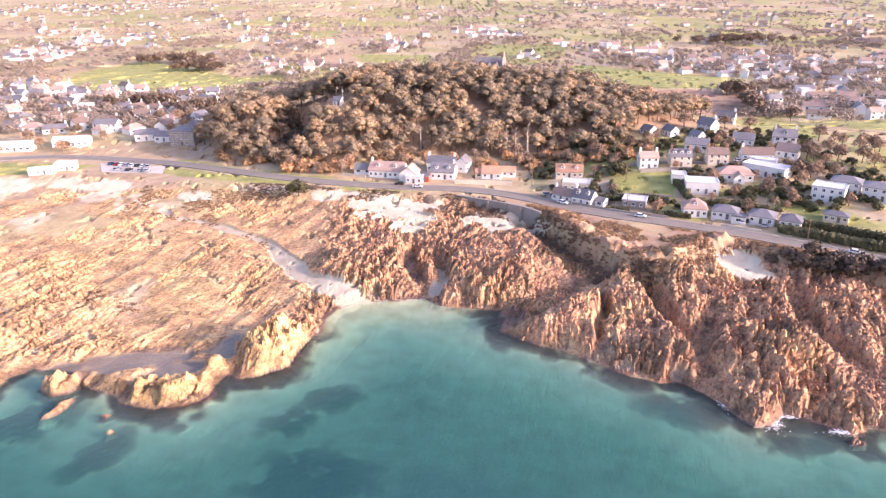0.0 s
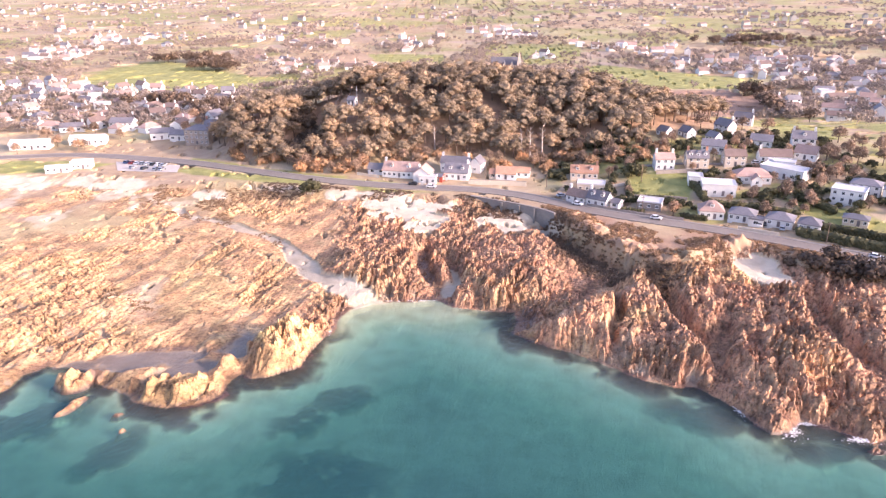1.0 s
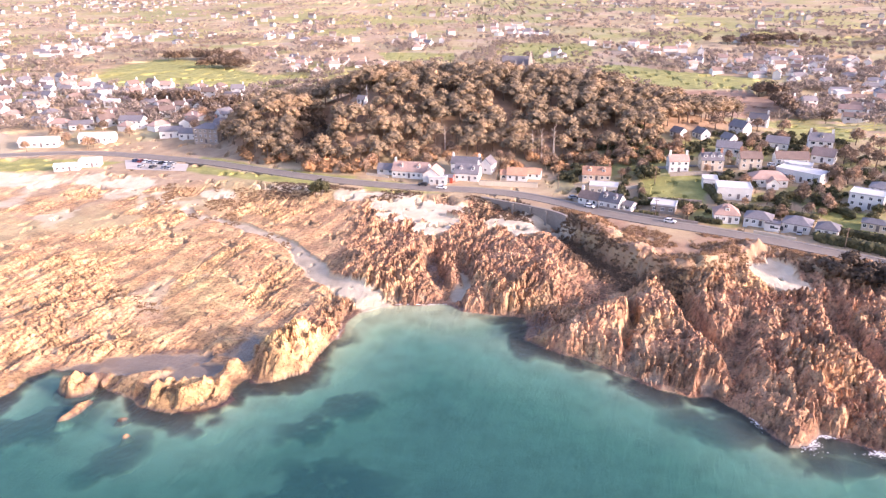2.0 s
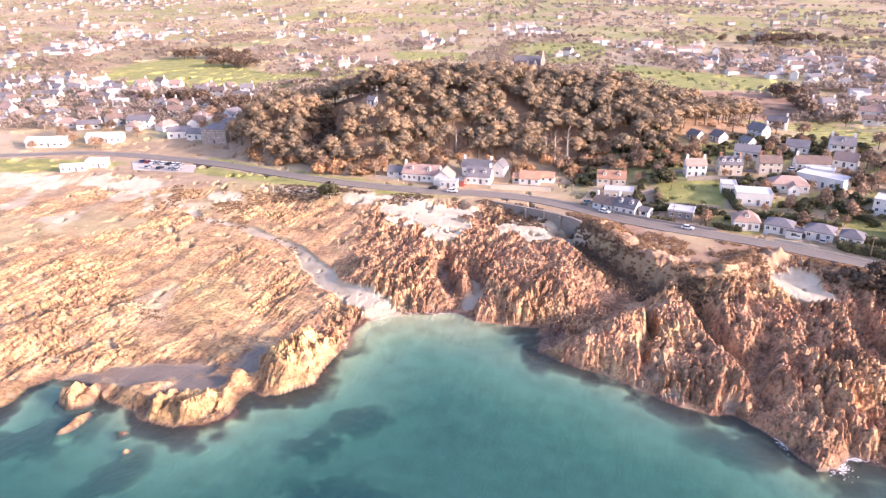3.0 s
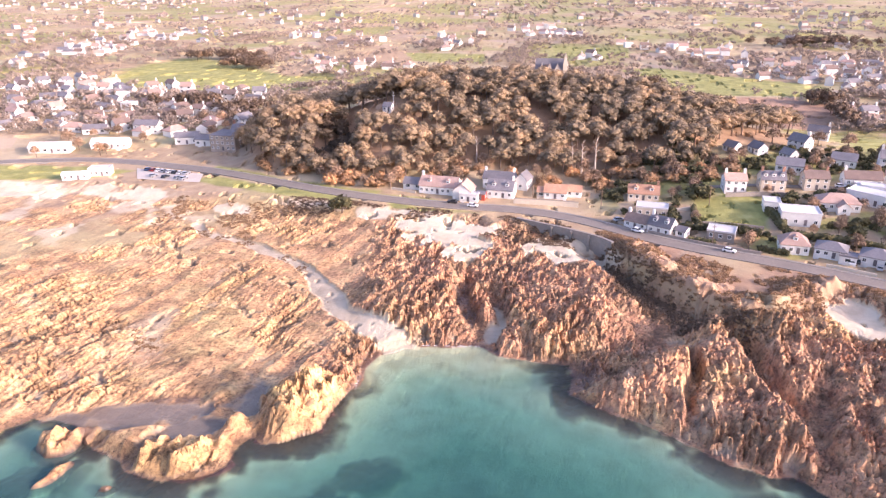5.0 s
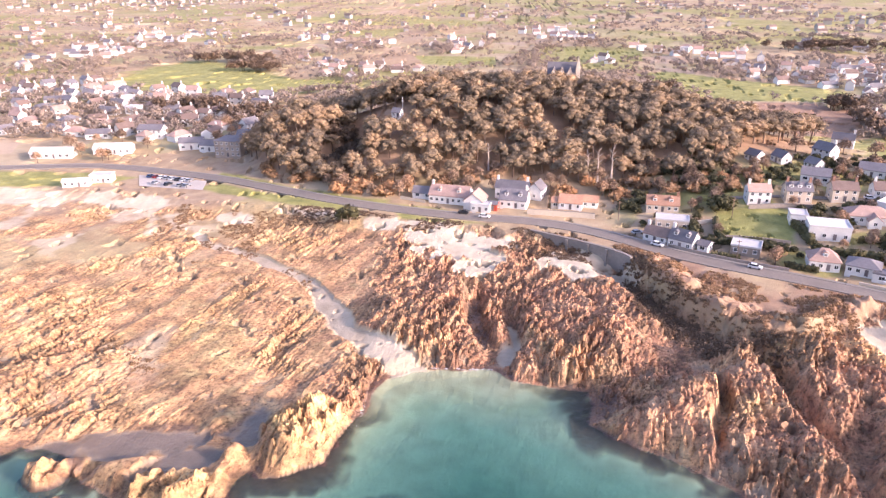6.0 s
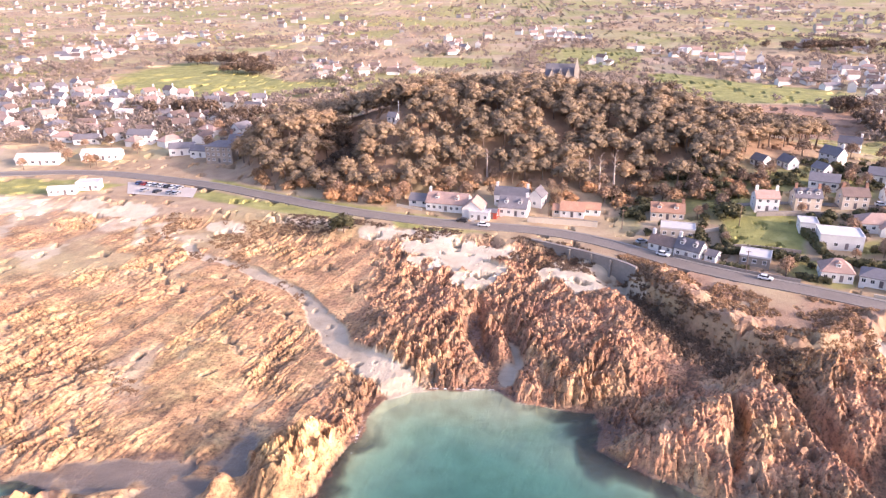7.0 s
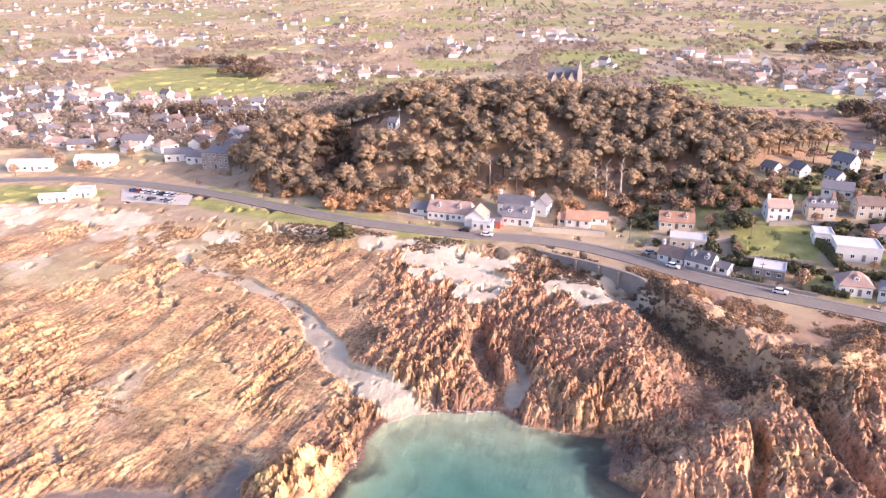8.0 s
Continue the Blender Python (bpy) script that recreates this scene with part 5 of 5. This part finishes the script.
back_kinds = []
for v in range(SPEC["pine"][2]):
    crown = KINDS["pine", v][1]
    tris = [t for p in crown.polygons for t in ((p.vertices[0], p.vertices[1], p.vertices[2]),) + (((p.vertices[0], p.vertices[2], p.vertices[3]),) if len(p.vertices) == 4 else ())]
    back_kinds.append((np.array([tuple(q.co) for q in crown.vertices]), np.array(tris)))
back_z = land_z(np.array([p[0] for p in spots[298:]]), np.array([p[1] for p in spots[298:]]))
scattered("pine_wood", "close pine canopy on the back of the hill", "pine wood", back_kinds, [(x, y, z, rng.uniform(0, 6.28), rng.uniform(0.62, 0.98)) for (x, y), z in zip(spots[298:], back_z)], PINE)
nr = np.random.RandomState(3)
VILLAGES = [(-283, 548, 30, 16), (-211, 516, 26, 18), (-175, 479, 18, 9), (-319, 551, 20, 8), (-219, 395, 20, 5), (-200, 440, 30, 8), (-260, 440, 40, 10), (-300, 480, 40, 10),
            (-406, 732, 40, 10), (-395, 778, 30, 8), (-418, 895, 40, 9), (-337, 917, 40, 9), (-213, 898, 20, 4), (-150, 692, 20, 5), (-127, 649, 18, 5), (-81, 651, 14, 4), (-146, 825, 30, 5),
            (-40, 872, 22, 5), (-25, 825, 20, 4), (70, 985, 26, 9), (100, 920, 24, 6), (100, 713, 9, 3), (176, 779, 24, 6), (204, 748, 26, 8), (222, 675, 20, 5), (243, 631, 20, 5), (289, 645, 22, 9),
            (300, 625, 18, 7), (247, 579, 14, 4), (269, 576, 16, 6), (329, 569, 24, 8), (281, 448, 26, 8), (255, 421, 20, 6), (318, 817, 24, 4), (300, 500, 40, 8), (370, 620, 40, 10), (230, 460, 14, 3)]
FARVILLAGES = [(447, 1459, 90, 26), (341, 1594, 80, 16), (414, 992, 60, 12), (-209, 1058, 50, 14), (-340, 1245, 70, 20), (-905, 1700, 150, 40), (-19, 1314, 40, 6), (933, 1540, 120, 20), (-693, 1647, 140, 40),
               (-614, 1861, 160, 40), (0, 1900, 500, 50), (700, 1900, 300, 40), (-600, 1100, 120, 26), (-520, 900, 90, 20), (550, 1150, 120, 24), (520, 850, 70, 16), (100, 1250, 160, 16), (0, 2800, 1200, 60), (480, 690, 60, 14)]
near_houses, far_houses = [], []
for group_list, out in ((VILLAGES, near_houses), (FARVILLAGES, far_houses)):
    for cx, cy, s, n in group_list:
        for _ in range(n):
            for _ in range(12):
                x, y = cx + nr.normal() * s * 0.8, cy + nr.normal() * s
                if y > 405 and clear_of(x, y, out, 13) and all(signed(np.array([x]), np.array([y]), c)[0] < 3 for _, c in FIELDS) and hill_z(np.array([x]), np.array([y]))[0] < 1.5:
                    out.append((x, y))
                    break
VARIANTS = []
for w, d, h, rise, kind in ((9, 6, 4.6, 2.4, "gable"), (10, 6, 2.8, 2.4, "gable"), (8, 5.5, 4.6, 2.2, "gable"), (11, 7, 2.8, 2.4, "hip"), (13, 6.5, 2.8, 2.0, "gable"), (8, 7, 4.4, 0, "flat")):
    for roof in (SLATE, PINKTILE, BROWNTILE) if kind != "flat" else (FELT,):
        VARIANTS.append((bm_mesh("wall", walls_bm(w, d, h, rise, kind), WHITE), bm_mesh("roof", roof_bm(w, d, h, rise, kind), roof),
                         bm_mesh("chimney", chimney_bm(w / 2 - 0.6, 0, h + rise), WHITE), kind, (w, d, h, roof)))
house_words = {SLATE.name: "slate", PINKTILE.name: "faded pink", BROWNTILE.name: "brown tiled", FELT.name: "flat pale"}
hz = land_z(np.array([p[0] for p in near_houses]), np.array([p[1] for p in near_houses]))
for i, (x, y) in enumerate(near_houses[:285]):
    wall_m, roof_m, chim_m, kind, (w, d, h, roof) = VARIANTS[nr.randint(len(VARIANTS))]
    top = thing("country_house", pose(x, y, hz[i], 0, 0, nr.choice([-25, -10, 10, 60, 75]) + nr.normal() * 8), "white house with a " + house_words[roof.name] + " roof on the plain", "house", "houses on the plain")
    for nm, mesh in (("wall", wall_m), ("roof", roof_m)) + ((("chimney", chim_m),) if kind == "gable" else ()):
        new(nm, mesh).parent = top
    body = top.children[0]
    if y < 560:
        for f in range(2 if h > 4.5 else 1):
            for s in (-0.3, 0.3):
                window(body, 1.7, 1.25, pose(s * w, -d / 2, 0.85 + f * 2.5))


def simple_house(w, d, h, rise):
    v = [(-w, -d, -2), (w, -d, -2), (w, d, -2), (-w, d, -2), (-w, -d, h), (w, -d, h), (w, d, h), (-w, d, h), (-w, 0, h + rise), (w, 0, h + rise)]
    f = [(0, 1, 5), (0, 5, 4), (1, 2, 6), (1, 6, 5), (2, 3, 7), (2, 7, 6), (3, 0, 4), (3, 4, 7), (5, 6, 9), (7, 4, 8)]
    g = [(-w - 0.4, -d - 0.4, h - 0.3), (w + 0.4, -d - 0.4, h - 0.3), (w + 0.4, d + 0.4, h - 0.3), (-w - 0.4, d + 0.4, h - 0.3), (-w - 0.4, 0, h + rise + 0.2), (w + 0.4, 0, h + rise + 0.2)]
    return (np.array(v, float), np.array(f)), (np.array(g, float), np.array([(0, 1, 5), (0, 5, 4), (2, 3, 4), (2, 4, 5)]))


far_z = land_z(np.array([p[0] for p in far_houses]), np.array([p[1] for p in far_houses]))
spread = [(x, y, z, nr.choice([-0.4, 0, 0.3, 1.2]) + nr.normal() * 0.2, nr.uniform(0.6, 1.1)) for (x, y), z in zip(far_houses, far_z)]
shapes = [simple_house(5, 3.5, 5, 2.6), simple_house(6.5, 3.8, 3, 2.4), simple_house(4.5, 3.5, 5.4, 2.2)]
scattered("distant_house_walls", "white walls of distant scattered houses", "houses", [s[0] for s in shapes], spread, WEATHERED)
scattered("distant_house_roofs", "slate and tile roofs of distant scattered houses", "roofs", [s[1] for s in shapes], spread, BROWNTILE)

# hedgerow trees and copses
places = []
GX = lambda y: 0.68 * y + 60
field_masks = [c for _, c in FIELDS]
for k in range(1000):
    y = 400 * (1 / (1 - nr.uniform(0, 0.84)))
    x = nr.uniform(-GX(y), GX(y))
    a = nr.choice([0.05, 0.25, -0.2, 1.5, 1.3]) + nr.normal() * 0.15
    n = nr.randint(5, 14)
    copse = nr.rand() < 0.3
    step = (5.5 if y < 900 else 8) * (1 + y / 3000)
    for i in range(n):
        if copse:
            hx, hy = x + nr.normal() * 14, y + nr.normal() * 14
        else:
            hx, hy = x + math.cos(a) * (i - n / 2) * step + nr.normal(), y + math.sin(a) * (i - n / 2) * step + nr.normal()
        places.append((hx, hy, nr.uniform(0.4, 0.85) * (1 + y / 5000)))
for cx, cy, sx, sy, n in ((222, 384, 5, 8, 8), (-175, 440, 24, 12, 22), (-245, 470, 30, 20, 24), (-130, 540, 20, 5, 14), (-165, 505, 26, 8, 14), (205, 440, 5, 22, 12), (-220, 420, 26, 9, 16)):
    for _ in range(n):
        places.append((cx + nr.normal() * sx * 0.7, cy + nr.normal() * sy * 0.7, nr.uniform(0.7, 1.15)))
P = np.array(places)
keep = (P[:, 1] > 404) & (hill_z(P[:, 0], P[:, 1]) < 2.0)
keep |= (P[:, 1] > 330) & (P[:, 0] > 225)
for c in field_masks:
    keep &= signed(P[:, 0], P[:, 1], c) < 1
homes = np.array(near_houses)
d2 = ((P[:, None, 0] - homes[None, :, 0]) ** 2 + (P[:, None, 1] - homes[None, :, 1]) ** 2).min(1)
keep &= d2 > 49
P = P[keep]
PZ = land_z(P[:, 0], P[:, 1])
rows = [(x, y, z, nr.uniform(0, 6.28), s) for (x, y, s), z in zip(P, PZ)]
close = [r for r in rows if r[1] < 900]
scattered("hedgerow_trees", "leafless hedgerow trees and copses across the plain", "trees", [template(i, 7.5, 3.6, 3, 26) for i in range(5)], close, HAZELEAF)
scattered("distant_woods", "distant brown winter woods and hedges", "woods", [template(20 + i, 8, 4.6, 3, 6) for i in range(4)], [r for r in rows if r[1] >= 900], HAZELEAF)

dark = []
for cx, cy, sx, sy, n in ((-238, 700, 22, 7, 30), (-206, 652, 16, 6, 20), (106, 545, 9, 5, 9), (212, 494, 9, 4, 12), (340, 800, 34, 12, 46), (-190, 478, 20, 6, 14), (-150, 452, 14, 8, 12), (202, 440, 4, 18, 10)):
    for _ in range(n):
        dark.append((cx + nr.normal() * sx * 0.7, cy + nr.normal() * sy * 0.7, nr.uniform(0.8, 1.3)))
D = np.array(dark)
scattered("evergreen_copses", "dark evergreen copses among the fields", "trees", [template(60 + i, 8.5, 3.8, 6, 30) for i in range(4)], [(x, y, z, nr.uniform(0, 6.28), s) for (x, y, s), z in zip(dark, land_z(D[:, 0], D[:, 1]))], THORN)

# bracken, marram tufts and heath on the bluffs and slopes by the road
tx, ty = nr.uniform(-130, 140, 52000), nr.uniform(180, 325, 52000)
tz, trock, tsand, _, tedge, tds, tdp = terrain(tx, ty)
patchy = fbm(tx, ty, 11, 281, 3)
bluff = (tdp > -1.5) & (tdp < 24) & (tx > 38) & (patchy > -0.30 + 0.012 * np.maximum(tdp, 0))
slope = (tdp > -16) & (tdp < 3) & (tx < 30) & (tx > -80) & (patchy > -0.12 + 0.05 * np.maximum(-6 - tdp, 0))
heather = (tdp < -4) & (tx < -60) & (trock < 0.75) & (patchy > 0.1)
line_y = np.interp(tx, [p[0] for p in ROAD], [p[1] for p in ROAD])
ok = (tds > 4) & (ty < line_y - 5)
tuft = [template(40 + i, 0.7, 1.0, 3, 8) for i in range(4)]
scattered("bracken", "rusty bracken and turf tussocks on the bluff tops", "bracken", tuft, [(x, y, z - 0.1, nr.uniform(0, 6), nr.uniform(0.4, 1.0)) for x, y, z, k in zip(tx, ty, tz, bluff & ok) if k][:5000], GORSE)
scattered("marram_grass", "dark marram tufts at the head of the sand slopes", "grass", tuft, [(x, y, z - 0.1, nr.uniform(0, 6), nr.uniform(0.35, 0.85)) for x, y, z, k in zip(tx, ty, tz, slope & ok) if k][:2900], THORN)
scattered("heather", "brown heather over the shelving ground", "heather", tuft, [(x, y, z - 0.2, nr.uniform(0, 6), nr.uniform(0.35, 0.8)) for x, y, z, k in zip(tx, ty, tz, heather & ok) if k][:1900], GORSE)
# scrub whose dark colour also supplies the deep shade under the bluff
thicket = (tdp > -13) & (tdp < 2.5) & (tx > 38) & (tx < 72) & (tds > 8)
scattered("blackthorn_thicket", "dark thicket under the bluff, partly standing in for its shade", "thicket", tuft, [(x, y, z - 0.1, nr.uniform(0, 6), nr.uniform(0.5, 1.2)) for x, y, z, k in zip(tx, ty, tz, thicket & ok & (patchy > -0.16)) if k][:1900], THORN)
# ---- loose rocks on the foreshore ----
def boulder_mesh(seed):
    r = random.Random(seed)
    bm = bmesh.new()
    for _ in range(10):
        d = Vector((r.gauss(0, 1), r.gauss(0, 1), r.gauss(0, 1))).normalized()
        bm.verts.new((d.x * r.uniform(0.8, 1.1), d.y * r.uniform(0.55, 0.8), d.z * r.uniform(0.5, 0.8)))
    hull = bmesh.ops.convex_hull(bm, input=bm.verts)
    bmesh.ops.delete(bm, geom=[g for g in hull["geom_interior"] if isinstance(g, bmesh.types.BMVert)], context="VERTS")
    bmesh.ops.triangulate(bm, faces=bm.faces)
    return bm_mesh("boulder", bm, STONE)


BOULDERS = [boulder_mesh(i) for i in range(7)]
nr = np.random.RandomState(8)
cx, cy = nr.uniform(-150, 125, 120000), nr.uniform(122, 262, 120000)
cz, crock, csand, cweed, cedge, cds, cdp = terrain(cx, cy)
dens = np.where(cx < -40, 0.25, 1.0) * crock
good = (crock > 0.6) & (cz > 0.15) & (nr.rand(120000) < dens)
cx, cy, cz = cx[good], cy[good], cz[good]
big = 0
for x, y, z in zip(cx, cy, cz):
    if big >= 295:
        break
    if x < -40 and nr.rand() < 0.5 or y > 225:
        continue
    s = nr.uniform(0.5, 1.35)
    o = new("boulder", BOULDERS[nr.randint(7)])
    o.parent = coast
    o.matrix_basis = pose(x, y, z + 0.05 * s, nr.uniform(-20, 20), nr.uniform(-35, 10), 70 + nr.uniform(-22, 22)) @ Matrix.Diagonal((s * 1.5, s * 0.8, s * nr.uniform(0.6, 1.1), 1))
    big += 1
tri_sets = []
for m in BOULDERS:
    v = np.array([tuple(p.co) for p in m.vertices])
    tri_sets.append((v, np.array([tuple(p.vertices) for p in m.polygons])))
small = [(x, y, z, nr.uniform(0.8, 1.7), nr.uniform(0.15, 0.5) * (0.7 if x < -40 else 1)) for x, y, z in zip(cx[big:7000], cy[big:7000], cz[big:7000])]
scattered("loose_stones", "broken granite blocks strewn over the foreshore", "stones", tri_sets, small, STONE)


# ---- white water where the swell meets the rocks ----
verts, faces = [], []
r = random.Random(21)
for cx0, cy0, sx, sy, n in ((75, 131, 2.4, 2.2, 420), (82, 133.2, 4.0, 0.7, 230), (89, 127, 2.6, 0.9, 170), (67, 138, 0.7, 2.2, 50), (-12, 197.6, 9, 0.3, 150), (-33, 180, 0.5, 4, 50)):
    for _ in range(n):
        x, y, s = cx0 + r.gauss(0, 0.6) * sx, cy0 + r.gauss(0, 0.6) * sy, r.uniform(0.05, 0.19)
        k, m = len(verts), 7
        for i in range(m):
            a = 2 * math.pi * i / m
            q = s * r.uniform(0.5, 1.2)
            verts.append((x + math.cos(a) * q * 1.5, y + math.sin(a) * q * 0.7, 0.07 + 0.05 * r.random()))
        faces.append(tuple(range(k, k + m)))
        verts.append((x, y, 0.14 + 0.2 * s))
        faces.extend([(k + i, k + (i + 1) % m, k + m) for i in range(m)])
tagged(new("sea_foam", raw("sea_foam", verts, faces, plain("foam", (0.8, 0.8, 0.79), 0.6, 0.1, 0.3, 0.1))), "white foam washing round the rocks", "foam", kind="stuff")
